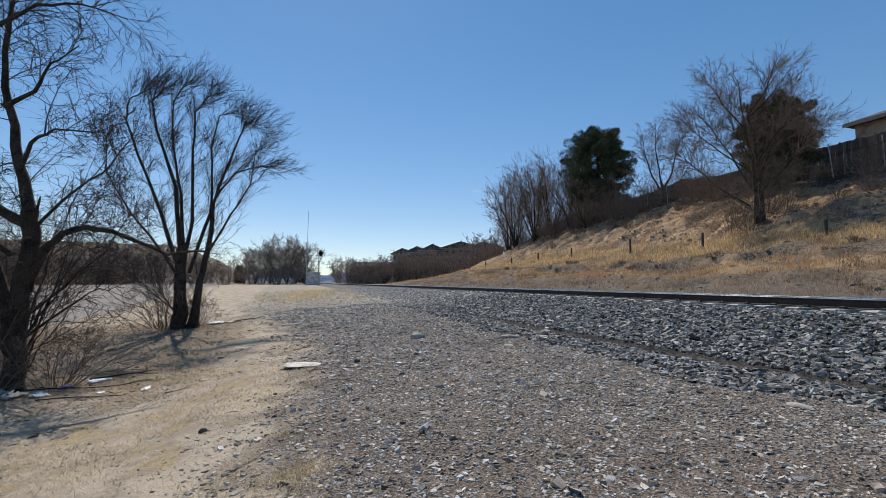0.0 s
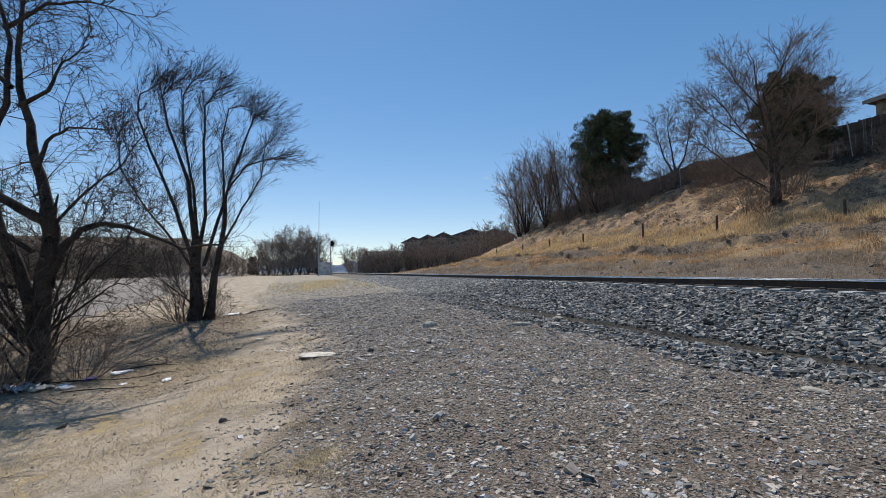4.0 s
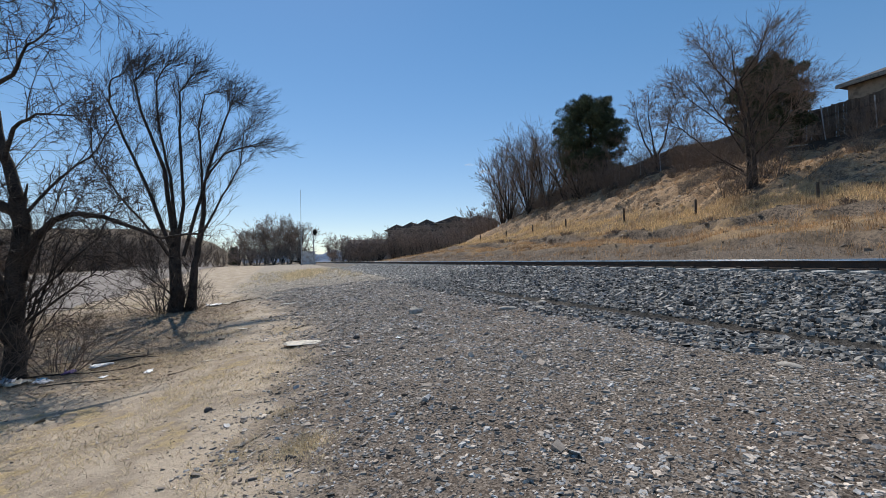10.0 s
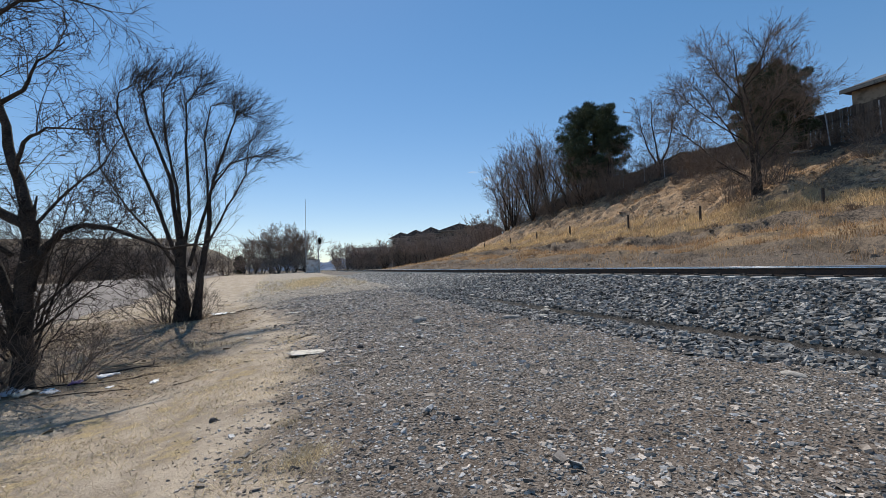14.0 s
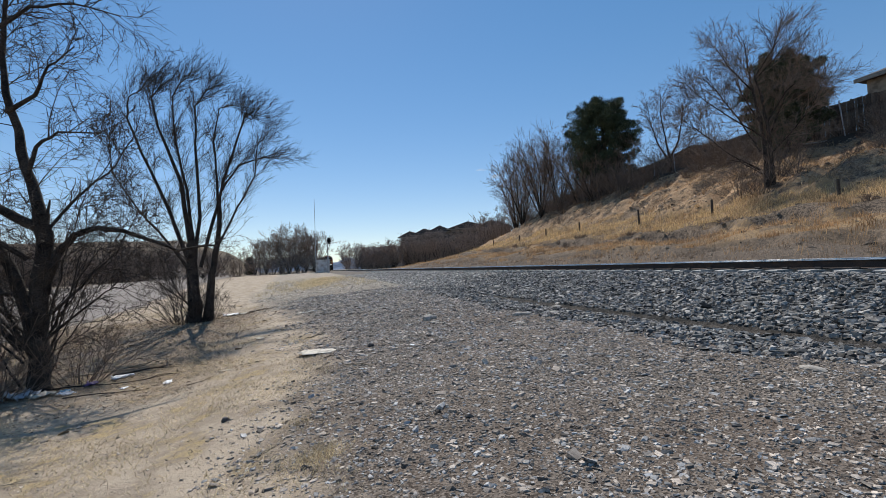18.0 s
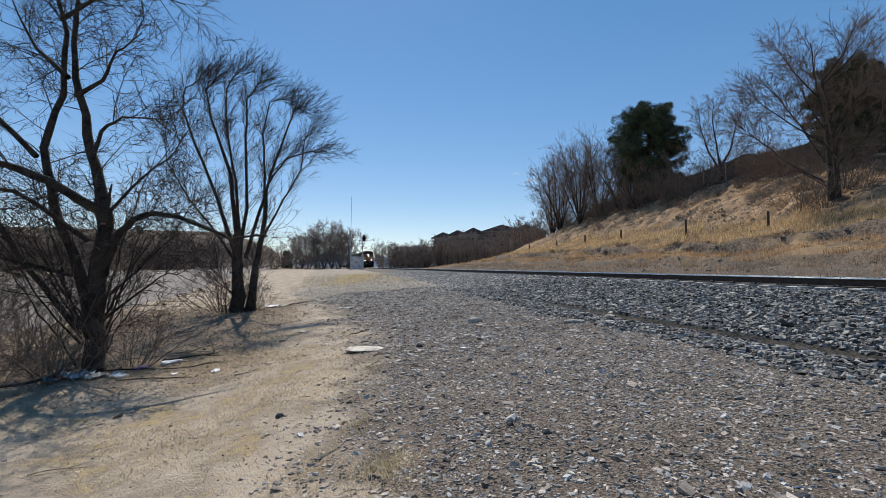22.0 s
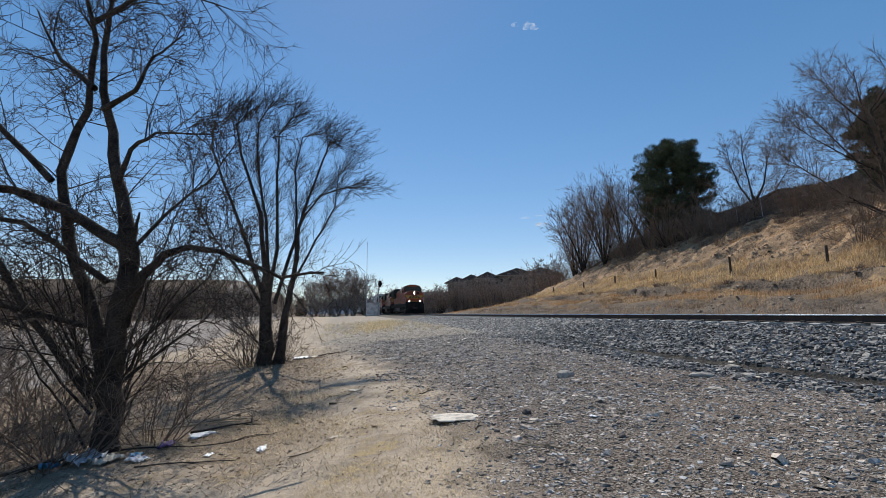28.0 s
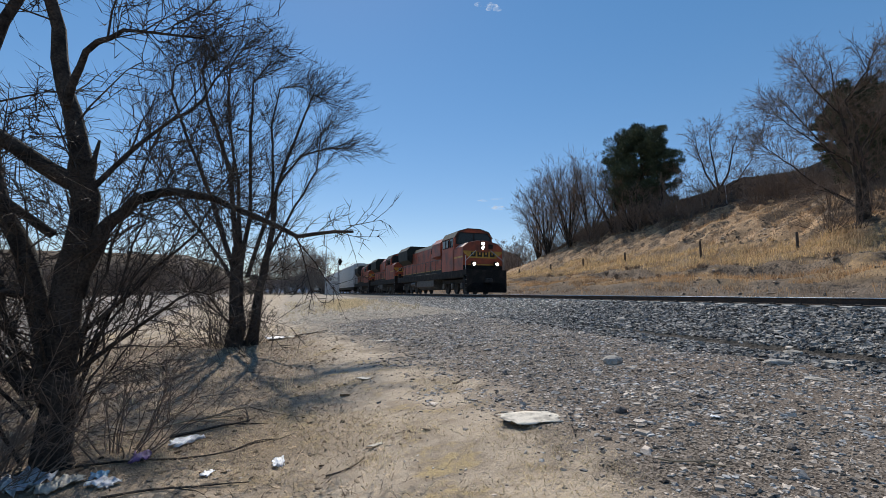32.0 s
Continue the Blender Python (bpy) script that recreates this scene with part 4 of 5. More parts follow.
for i, (x, y, h) in enumerate(((25.6, 15.2, 1.1), (25.4, 22.2, 1.15), (25.4, 28.7, 1.2), (25.3, 36.3, 0.9), (25.3, 42.3, 0.9), (25.2, 48, 0.8), (25, 55, 0.8), (24.8, 62, 0.8))):
    fence_post(x, y, h, 0.05 * math.sin(i * 2.1))

# ---- distance: bushes, apartments, mast, signal, mountains ----
rb = random.Random(8)
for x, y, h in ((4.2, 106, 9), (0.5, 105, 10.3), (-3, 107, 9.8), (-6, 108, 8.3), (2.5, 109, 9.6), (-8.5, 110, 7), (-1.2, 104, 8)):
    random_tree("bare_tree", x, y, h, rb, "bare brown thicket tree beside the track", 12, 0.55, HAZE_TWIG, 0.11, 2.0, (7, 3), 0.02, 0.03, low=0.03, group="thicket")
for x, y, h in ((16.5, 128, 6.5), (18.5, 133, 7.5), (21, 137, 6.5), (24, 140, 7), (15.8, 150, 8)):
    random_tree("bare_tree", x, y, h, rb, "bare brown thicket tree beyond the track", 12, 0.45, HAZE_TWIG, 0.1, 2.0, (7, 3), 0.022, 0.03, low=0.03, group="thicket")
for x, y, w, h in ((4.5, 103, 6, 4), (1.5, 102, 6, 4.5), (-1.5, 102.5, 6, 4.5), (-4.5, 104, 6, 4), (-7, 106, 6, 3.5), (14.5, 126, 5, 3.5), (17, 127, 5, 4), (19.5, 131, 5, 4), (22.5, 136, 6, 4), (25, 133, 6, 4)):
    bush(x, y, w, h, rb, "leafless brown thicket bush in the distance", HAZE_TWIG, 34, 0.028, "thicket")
pine(-10.3, 118, 4.2, rb, "small dark evergreen beyond the lot", 0.3, 0.05, 50)


def far_bush_row():
    for i in range(30):
        u = i / 29
        x, y = 24 + 16 * u + rb.uniform(-1.5, 1.5), 140 - 62 * u + rb.uniform(-4, 4)
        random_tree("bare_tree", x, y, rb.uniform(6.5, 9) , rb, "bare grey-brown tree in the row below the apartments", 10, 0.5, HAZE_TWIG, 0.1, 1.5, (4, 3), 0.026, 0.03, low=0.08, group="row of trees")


def gap_trees():
    """Trees that close the row below the apartments."""
    for x, y, h in ((29.5, 113, 7.5), (31, 117, 8), (28.4, 119, 7), (33, 109, 8), (26.5, 124, 7), (35.5, 102, 8)):
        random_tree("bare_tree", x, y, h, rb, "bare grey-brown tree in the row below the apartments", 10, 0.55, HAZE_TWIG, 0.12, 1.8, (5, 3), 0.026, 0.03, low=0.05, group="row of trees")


def left_tree_row():
    """The brown scrub and trees on the far side of the lot."""
    for i in range(46):
        u = i / 45
        x, y = -46 + 34 * u + rb.uniform(-3, 3), 64 + 40 * u + rb.uniform(-8, 8)
        bush(x, y, 7, rb.uniform(3.0, 6.0), rb, "bare brown brush on the far side of the lot", BUSH, 22, 0.028, "brush beyond the lot")


far_bush_row()
gap_trees()
left_tree_row()


def make_apartment(x, y, z, w, d, turn, long_side):
    """A three-storey block; long_side: its ridge runs across the view."""
    a = thing("apartment_building", (x, y, z), "brown apartment building with low shingle roofs", "apartment building", "apartments", turn=turn)
    H = 8.5
    part("wall", box(B(), (-w / 2, -d / 2, -6), (w / 2, d / 2, H)), WALL_B, a)
    if long_side:
        bm = prism(B(), [(-d / 2 - 1.2, H), (d / 2 + 1.2, H), (d / 2 + 1.2, H + 0.3), (0, H + 2.6), (-d / 2 - 1.2, H + 0.3)], 0, -w / 2 - 1.0, w / 2 + 1.0)
    else:
        bm = prism(B(), [(-w / 2 - 1.0, H), (w / 2 + 1.0, H), (w / 2 + 1.0, H + 0.3), (0, H + 2.6), (-w / 2 - 1.0, H + 0.3)], 1, -d / 2 - 1.2, d / 2 + 1.2)
    r = part("roof", bm, ROOF, a)
    part("fascia", box(B(), (-w / 2 - 1.02, -d / 2 - 1.26, H + 0.02), (w / 2 + 1.02, -d / 2 - 1.2, H + 0.32)), TRIM, r)
    for fl in range(3):
        for k in range(5):
            u = -w / 2 + w * (k + 0.5) / 5
            wi = part("window", box(B(), (u - 0.7, -d / 2 - 0.06, fl * 2.8 + 0.9), (u + 0.7, -d / 2 + 0.02, fl * 2.8 + 2.3)), TRIM, a)
            part("pane", box(B(), (u - 0.6, -d / 2 - 0.08, fl * 2.8 + 1.0), (u + 0.6, -d / 2 - 0.055, fl * 2.8 + 2.2)), GLASS, wi)
        if fl:
            part("balcony", box(B(), (-w / 2 + 1, -d / 2 - 1.3, fl * 2.8 - 0.1), (-w / 2 + 4.5, -d / 2 - 0.04, fl * 2.8 + 1.0), 0.03), WALL_A, a)


for x, y, z, w, ls in ((59.5, 150, 5.0, 13, False), (69, 152, 5.6, 12, False), (52.6, 160, 4.6, 8, False), (50.2, 172, 4.6, 8, False), (47.5, 184, 4.6, 8, False), (40.5, 220, 0.6, 17, True)):
    make_apartment(x, y, z, w, 11, -30, ls)


def make_mast():
    m = thing("radio_mast", (3.65, 85, hz(3.65, 85)), "thin grey steel radio mast beside the track", "mast")
    part("pole", cyl(B(), (0, 0, -0.3), (0, 0, 7), 0.09, 0.07, 8), GREYM, m)
    part("whip", cyl(B(), (0, 0, 7), (0, 0, 13.3), 0.05, 0.03, 6), GREYM, m)
    part("base", box(B(), (-0.3, -0.3, -0.2), (0.3, 0.3, 0.12), 0.03), TIE, m)


def make_signal():
    s = thing("railway_signal", (5.75, 85, hz(5.75, 85)), "railway signal with a black head on a steel mast", "signal")
    part("mast", cyl(B(), (0, 0, -0.2), (0, 0, 5.6), 0.09, 0.08, 8), GREYM, s)
    part("base", box(B(), (-0.35, -0.35, -0.2), (0.35, 0.35, 0.2), 0.03), TIE, s)
    hd = part("signal_head", cyl(B(), (0.25, -0.18, 5.75), (0.25, -0.1, 5.75), 0.36, 0.36, 16), BLACKP, s, "black target signal head")
    part("back", box(B(), (0.03, -0.1, 5.2), (0.47, 0.2, 6.3), 0.08), BLACKP, s)
    for k, z in enumerate((5.5, 5.78, 6.06)):
        part("hood", cyl(B(), (0.25, -0.45, z), (0.25, -0.15, z), 0.12, 0.12, 10), BLACKP, hd)
    part("platform", box(B(), (-0.7, -0.4, 4.2), (0.5, 0.35, 4.26)), GREYM, s)
    for z in (4.75, 5.3):
        part("rail", box(B(), (-0.7, -0.4, z), (-0.1, -0.36, z + 0.04)), GREYM, s)
        part("rail", box(B(), (-0.7, 0.31, z), (-0.1, 0.35, z + 0.04)), GREYM, s)
    part("ladder", box(B(), (0.1, 0.1, 0.1), (0.14, 0.45, 4.3)), GREYM, s)


make_mast()
make_signal()


def make_cabinet():
    c = thing("equipment_cabinet", (5.1, 88.5, hz(5.1, 88.5)), "pale metal trackside equipment cabinet", "cabinet")
    part("body", box(B(), (-1.15, -0.8, 0.05), (1.15, 0.8, 2.3), 0.04), SILVER, c)
    part("roof", box(B(), (-1.25, -0.9, 2.3), (1.25, 0.9, 2.41), 0.02), SILVER, c)
    part("plinth", box(B(), (-1.05, -0.85, -0.2), (1.05, 0.85, 0.05)), TIE, c)


make_cabinet()


def make_pickup():
    """A dark parked pickup seen from its front."""
    p = thing("pickup_truck", (5.7, 100, hz(5.7, 100)), "dark parked pickup truck beyond the signal", "truck")
    body = part("body", prism(B(), [(0.1, 0.45), (5.3, 0.45), (5.3, 1.1), (3.4, 1.12), (1.9, 1.12), (0.15, 1.0)], 0, -0.9, 0.9), BLACKP, p)
    cab_ = part("cab", prism(B(), [(1.6, 1.1), (3.6, 1.1), (3.35, 1.8), (2.3, 1.82)], 0, -0.78, 0.78), BLACKP, p)
    part("windshield", prism(B(), [(1.66, 1.16), (2.24, 1.76), (2.2, 1.78), (1.6, 1.16)], 0, -0.68, 0.68), GLASS, cab_)
    part("grille", box(B(), (-0.6, 0.07, 0.6), (0.6, 0.12, 0.9), 0.01), IRON, body)
    part("bumper", box(B(), (-0.9, 0.0, 0.4), (0.9, 0.14, 0.56), 0.03), GREYM, body)
    for s in (-1, 1):
        part("headlight", box(B(), (s * 0.72 - 0.12, 0.07, 0.72), (s * 0.72 + 0.12, 0.13, 0.88), 0.02), GLASS, body)
        for y in (0.95, 4.3):
            w = part("wheel", cyl(B(), (s * 0.88, y, 0.38), (s * 0.66, y, 0.38), 0.38, 0.38, 18), BLACKP, p)
            part("rim", cyl(B(), (s * 0.89, y, 0.38), (s * 0.86, y, 0.38), 0.22, 0.22, 14), GREYM, w)


make_pickup()


def make_mountains():
    g = np.random.default_rng(3)
    for k, (dist, top, seed) in enumerate(((3300, 120, 1.0), (2600, 70, 4.0))):
        V, F = [], []
        az = np.linspace(-50, 40, 160)
        for i, a in enumerate(az):
            s = math.radians(a)
            h = top * (0.45 + 0.3 * math.sin(a * 0.31 + seed) + 0.22 * math.sin(a * 0.83 + seed * 2) + 0.1 * math.sin(a * 2.1 + seed)) + g.uniform(-2, 2)
            for dd, hh in ((0, -20), (120, max(h * 0.6, 2)), (260, max(h, 4)), (600, -20)):
                V.append(((dist + dd) * math.sin(s), (dist + dd) * math.cos(s), hh))
        for i in range(159):
            for j in range(3):
                q = i * 4 + j
                F.append((q, q + 1, q + 5, q + 4))
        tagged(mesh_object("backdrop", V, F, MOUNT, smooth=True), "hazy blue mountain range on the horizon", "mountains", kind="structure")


make_mountains()


# ---- loose stones, grass and litter on the ground ----
gr = np.random.default_rng(12)


def scatter(n, x0, x1, y0, y1, keep=None):
    x, y = gr.uniform(x0, x1, n), gr.uniform(y0, y1, n)
    if keep is not None:
        k = keep(x, y)
        x, y = x[k], y[k]
    return x, y


def on_ground(x, y, up=0.0):
    return np.stack([x, y, height(x, y) + up], 1)


def make_ballast():
    x, y = scatter(36000, 4.7, 9.62, 0.6, 20)
    edge = 5.45 + 0.25 * bumps(x, y, 0.8, 3) + 0.2 * bumps(x, y, 2.5, 7)
    k = (x > edge + np.abs(gr.normal(0, 0.35, len(x))) - 0.6)
    x, y = x[k], y[k]
    s = gr.lognormal(math.log(0.074), 0.28, len(x))
    tagged(stones("ballast", on_ground(x, y, 0.008), s, BALLAST, gr, 0.95), "dark grey crushed stone ballast", "ballast", kind="stuff")
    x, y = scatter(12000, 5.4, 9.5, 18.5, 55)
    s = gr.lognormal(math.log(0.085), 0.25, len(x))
    tagged(stones("ballast", on_ground(x, y, 0.008), s, BRIGHT_BALLAST, gr, 0.75), "dark grey crushed stone ballast farther along, sunlight brightened into its colour", "ballast", kind="stuff")


def make_chips():
    d = gr.uniform(0, 1, 88000) ** 1.3
    y = 1.0 + 21 * d
    x = gr.uniform(-1.6, 6.9, len(y))
    left = -0.15 + 0.55 * bumps(x, y, 1.1, 4) + 0.35 * bumps(x, y, 0.35, 9) - lerp(y, [2, 9, 18], [0, -0.55, -0.2])
    sparse = 0.6 + 0.4 * (bumps(x, y, 0.9, 6) > -0.2)
    k = (x > left + gr.normal(0, 0.3, len(x))) & (gr.uniform(0, 1, len(x)) < sparse)
    x, y = x[k], y[k]
    s = gr.lognormal(math.log(0.0305), 0.4, len(x)) * lerp(y, [1, 8, 22], [0.9, 1.15, 1.6])
    grey = gr.uniform(0, 1, len(x)) < 0.32
    tagged(stones("crushed_stone", on_ground(x, y, 0.001)[~grey], s[~grey], CHIP, gr, 0.6), "grey-brown crushed stone chips spread on dirt", "gravel", kind="stuff")
    tagged(stones("slate_chips", on_ground(x, y, 0.001)[grey], s[grey], SLATE, gr, 0.5), "blue-grey slivers of stone among the gravel", "gravel", kind="stuff")
    d = gr.uniform(0, 1, 16000) ** 1.6
    y = 1.1 + 9 * d
    x = gr.uniform(-1.2, 6.4, len(y))
    k = x > -0.2 + 0.6 * bumps(x, y, 1.1, 4) + gr.normal(0, 0.4, len(x))
    x, y = x[k], y[k]
    tagged(stones("grit", on_ground(x, y, 0.0), gr.lognormal(math.log(0.017), 0.35, len(x)), CHIP, gr, 0.6), "fine stone grit between the larger chips", "gravel", kind="stuff")
    x, y = scatter(9000, -8, 0.6, 1.2, 22)
    s = gr.lognormal(math.log(0.016), 0.5, len(x))
    tagged(stones("pebbles", on_ground(x, y, 0.001), s, CHIP, gr, 0.6), "small pebbles scattered over the dirt", "gravel", kind="stuff")


def make_grasses():
    # the slope beyond the track
    x, y = scatter(46000, 15.0, 35.0, 2, 84)
    xe = x + 0.9 * bumps(x, y, 1.7, 4) + 0.4 * bumps(x, y, 0.6, 2)
    patch = (bumps(x, y, 1.1, 11) + 0.6 * bumps(x, y, 0.45, 6) > -0.12)
    upper = 1.0 * (xe > 22.6) * (xe < 27.0)
    lower = 0.7 * (xe > 17.6) * (xe < 20.6) * patch
    dens = 0.05 + upper * (0.45 + 0.55 * patch) + lower + 0.25 * patch * (xe >= 27) * (xe < 32)
    k = gr.uniform(0, 1, len(x)) < dens * hill_fade(y - 16) * np.where(y > 45, 0.6, 1)
    x, y = x[k], y[k]
    up = (x > 21.5) & (x < 27.5)
    h = gr.uniform(0.16, 0.42, len(x)) * np.where(up, 1.0, 0.85)
    tagged(blades("slope_grass", on_ground(x[up], y[up]), h[up], GRASS, gr, 7, 0.02, 0.4, 0.14), "tall dry yellow grass in a band on the slope", "grass", kind="stuff")
    tagged(blades("slope_grass", on_ground(x[~up], y[~up]), h[~up], ORANGE_GRASS, gr, 8, 0.018, 0.5, 0.16), "dry orange-brown grass clumps on the slope", "grass", kind="stuff")
    x, y = scatter(15000, 14.6, 34, 2, 60)
    xe = x + 0.9 * bumps(x, y, 1.7, 4)
    zone = np.where(xe < 18, 1.0, np.where((xe > 20.4) & (xe < 22.8), 0.9, np.where(xe > 27, 0.5, 0.25)))
    k = gr.uniform(0, 1, len(x)) < (0.15 + 0.85 * (bumps(x, y, 1.0, 9) > 0.05)) * zone * hill_fade(y - 14)
    x, y = x[k], y[k]
    tagged(blades("dead_weeds", on_ground(x, y), gr.uniform(0.1, 0.36, len(x)), WEED, gr, 11, 0.011, 0.75, 0.16), "dead brown weeds on the slope", "weeds", kind="stuff")
    # dry clump patches beside the mast and at the trees
    x, y = scatter(22000, -2.4, 5.0, 27, 50)
    k = gr.uniform(0, 1, len(x)) < np.exp(-(((x - 1.9 - (y - 38) * 0.14) / 0.8) ** 2 + ((y - 38.5) / 4.2) ** 2)) * 1.4 + 0.02
    x, y = x[k], y[k]
    tagged(blades("dry_grass", on_ground(x, y), gr.uniform(0.12, 0.36, len(x)), STRAW, gr, 8, 0.014, 0.5, 0.1), "patch of bright straw-coloured grass", "grass", kind="stuff")
    x, y = scatter(1500, -8.5, -1.2, 11, 25)
    k = gr.uniform(0, 1, len(x)) < 0.25 + 0.6 * (bumps(x, y, 1.2, 8) > 0.1)
    x, y = x[k], y[k]
    tagged(blades("dry_grass", on_ground(x, y), gr.uniform(0.05, 0.2, len(x)), STRAW, gr, 7, 0.007, 0.6, 0.1), "thin dry grass under the trees", "grass", kind="stuff")
    # flattened straw on the bare dirt
    x, y = scatter(26000, -7.5, 0.6, 1.2, 12)
    k = (bumps(x, y, 0.9, 2) > 0.12) | (gr.uniform(0, 1, len(x)) < 0.12)
    x, y = x[k], y[k]
    tagged(blades("straw_litter", on_ground(x, y, 0.004), gr.uniform(0.04, 0.12, len(x)), STRAW, gr, 4, 0.006, 0.1, 0.12, flat=0.93), "flattened straw lying on bare dirt", "grass", kind="stuff")
    x, y = scatter(3600, -7.5, 1.0, 1.2, 13)
    k = (bumps(x, y, 0.7, 5) > -0.1) | (gr.uniform(0, 1, len(x)) < 0.25)
    x, y = x[k], y[k]
    tagged(blades("dead_stalks", on_ground(x, y, 0.004), gr.uniform(0.04, 0.16, len(x)), WEED, gr, 2, 0.005, 0.04, 0.14, flat=0.96), "broken brown stalks lying on bare dirt", "stalks", kind="stuff")


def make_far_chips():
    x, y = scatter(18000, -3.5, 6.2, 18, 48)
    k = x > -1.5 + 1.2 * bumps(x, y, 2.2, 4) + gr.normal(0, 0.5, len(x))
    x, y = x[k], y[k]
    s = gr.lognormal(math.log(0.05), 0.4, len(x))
    tagged(stones("crushed_stone", on_ground(x, y, 0.001), s, BRIGHT_CHIP, gr, 0.55), "crushed stone farther along the track, sunlight brightened into its colour", "gravel", kind="stuff")


def make_leaf_litter():
    x, y = scatter(22000, -8.5, 0.2, 6.2, 21)
    k = gr.uniform(0, 1, len(x)) < np.clip((-0.6 - x) / 2.0 + 0.8 * bumps(x, y, 0.8, 5), 0.04, 1) * lerp(y, [6, 8.5, 9.5], [0.25, 0.6, 1])
    x, y = x[k], y[k]
    tagged(stones("leaf_litter", on_ground(x, y, 0.002), gr.lognormal(math.log(0.03), 0.4, len(x)) * lerp(y, [6, 20], [0.9, 1.7]), LEAF, gr, 0.22), "dead brown leaf litter under the trees", "leaf litter", kind="stuff")
    x, y = scatter(5200, -8.0, -0.9, 7.2, 20)
    tagged(blades("twig_litter", on_ground(x, y, 0.012), gr.uniform(0.08, 0.3, len(x)), LEAF, gr, 3, 0.008, 0.03, 0.2, flat=0.97), "small broken twigs under the trees", "twigs", kind="stuff")


make_leaf_litter()
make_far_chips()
make_ballast()
make_chips()
make_grasses()

# broken rock on the slope, most of it in the bare upper part
x, y = scatter(15000, 16, 34.5, 5, 55)
k = gr.uniform(0, 1, len(x)) < np.where(x > 27, 0.75, np.where((x > 20.3) & (x < 22.6), 0.3, 0.12)) * (0.3 + 0.7 * (bumps(x, y, 0.9, 15) > 0))
x, y = x[k], y[k]
tagged(stones("slope_rocks", on_ground(x, y, 0.02), gr.lognormal(math.log(0.1), 0.5, len(x)), SLOPE_ROCK, gr, 0.6), "tan and grey broken rock on the slope", "rocks", kind="stuff")

# shoots and scrub round the near tree
rt = random.Random(77)
for x, y, h, st in ((-4.5, 9.3, 1.4, 25), (-4.9, 9.8, 1.8, 25), (-5.6, 9.4, 1.5, 16), (-6.3, 10.0, 1.6, 16), (-7.1, 9.2, 1.3, 15), (-3.6, 9.75, 1.3, 22), (-4.3, 8.95, 0.8, 20), (-5.2, 8.6, 0.9, 14),
                    (-6.0, 8.3, 0.8, 13), (-7.8, 10.5, 1.8, 13), (-6.8, 11.4, 2.4, 10), (-8.6, 9.6, 1.6, 14), (-8.0, 12.2, 3.0, 8), (-9.3, 12.0, 2.8, 8), (-7.0, 13.4, 2.6, 7), (-9.0, 14.4, 3.2, 8),
                    (-10.6, 13.0, 3.0, 8), (-11.5, 15.0, 3.2, 8), (-10.2, 17.0, 3.0, 7), (-12.5, 18.0, 3.2, 7), (-5.8, 10.8, 2.2, 12)):
    bush(x, y, 1.5, h, rt, "tangled bare shoots and scrub under a tree", BUSH, st, 0.005 if h < 2 else 0.007, "scrub by the tree")
for x, y, h in ((-3.75, 18.3, 1.6), (-4.1, 18.9, 1.9), (-2.9, 19.0, 1.2), (-3.3, 18.2, 1.0)):
    bush(x, y, 1.2, h, rt, "bare shoots round the foot of a tree", TWIG, 18, 0.007, "scrub by the tree")


def rock(name, x, y, size, material, label, category="rock", seed=0, tall=0.5, turn=0.0):
    g = random.Random(seed)
    bm = B()
    bmesh.ops.create_icosphere(bm, subdivisions=2, radius=0.5)
    for v in bm.verts:
        q = 1 + 0.28 * noise.noise(v.co * 2.1 + Vector((seed, 0, 0))) + 0.1 * g.uniform(-1, 1)
        v.co = Vector((v.co.x * size[0] * q, v.co.y * size[1] * q, v.co.z * size[2] * q + size[2] * 0.3))
    me = bpy.data.meshes.new(name)
    bm.to_mesh(me)
    bm.free()
    me.materials.append(material)
    ob = new(name, me)
    ob.matrix_world = pose(x, y, hz(x, y) - 0.01, 0, 0, turn)
    return tagged(ob, label, category)


ROCKS = [(3.02, 10.25, 0.34, 0.26, 0.17, STONE, "pale grey angular rock on the gravel"), (5.23, 8.42, 0.3, 0.22, 0.1, STONE, "pale flat stone at the ballast's foot"),
         (5.9, 9.4, 0.3, 0.2, 0.12, STONE, "pale stone at the ballast's foot"), (4.66, 8.75, 0.42, 0.22, 0.1, STONE, "pale flat stone at the ballast's foot"),
         (6.72, 14.5, 0.34, 0.26, 0.14, STONE, "whitish stone on the gravel"), (4.62, 3.0, 0.24, 0.14, 0.05, STONE, "pale flat stone at the ballast's foot"),
         (-0.65, 5.34, 0.1, 0.08, 0.07, DARKSTONE, "small black rock on dirt"), (1.3, 7.98, 0.1, 0.11, 0.09, DARKSTONE, "dark rock beside a slab"),
         (4.04, 3.93, 0.09, 0.06, 0.05, DARKSTONE, "small dark rock on the gravel"), (1.69, 4.51, 0.07, 0.05, 0.04, DARKSTONE, "small dark rock on the gravel"),
         (4.3, 3.8, 0.08, 0.06, 0.05, DARKSTONE, "small dark rock on the gravel"), (1.75, 6.6, 0.1, 0.07, 0.06, DARKSTONE, "small dark rock on the gravel"),
         (4.18, 7.95, 0.3, 0.12, 0.05, STONE, "pale flat stone on the gravel"), (5.1, 7.9, 0.22, 0.12, 0.05, STONE, "pale flat stone on the gravel")]
for i, (x, y, a, b_, c, m_, lb) in enumerate(ROCKS):
    rock("rock", x, y, (a, b_, c), m_, lb, seed=i + 1, turn=i * 53)


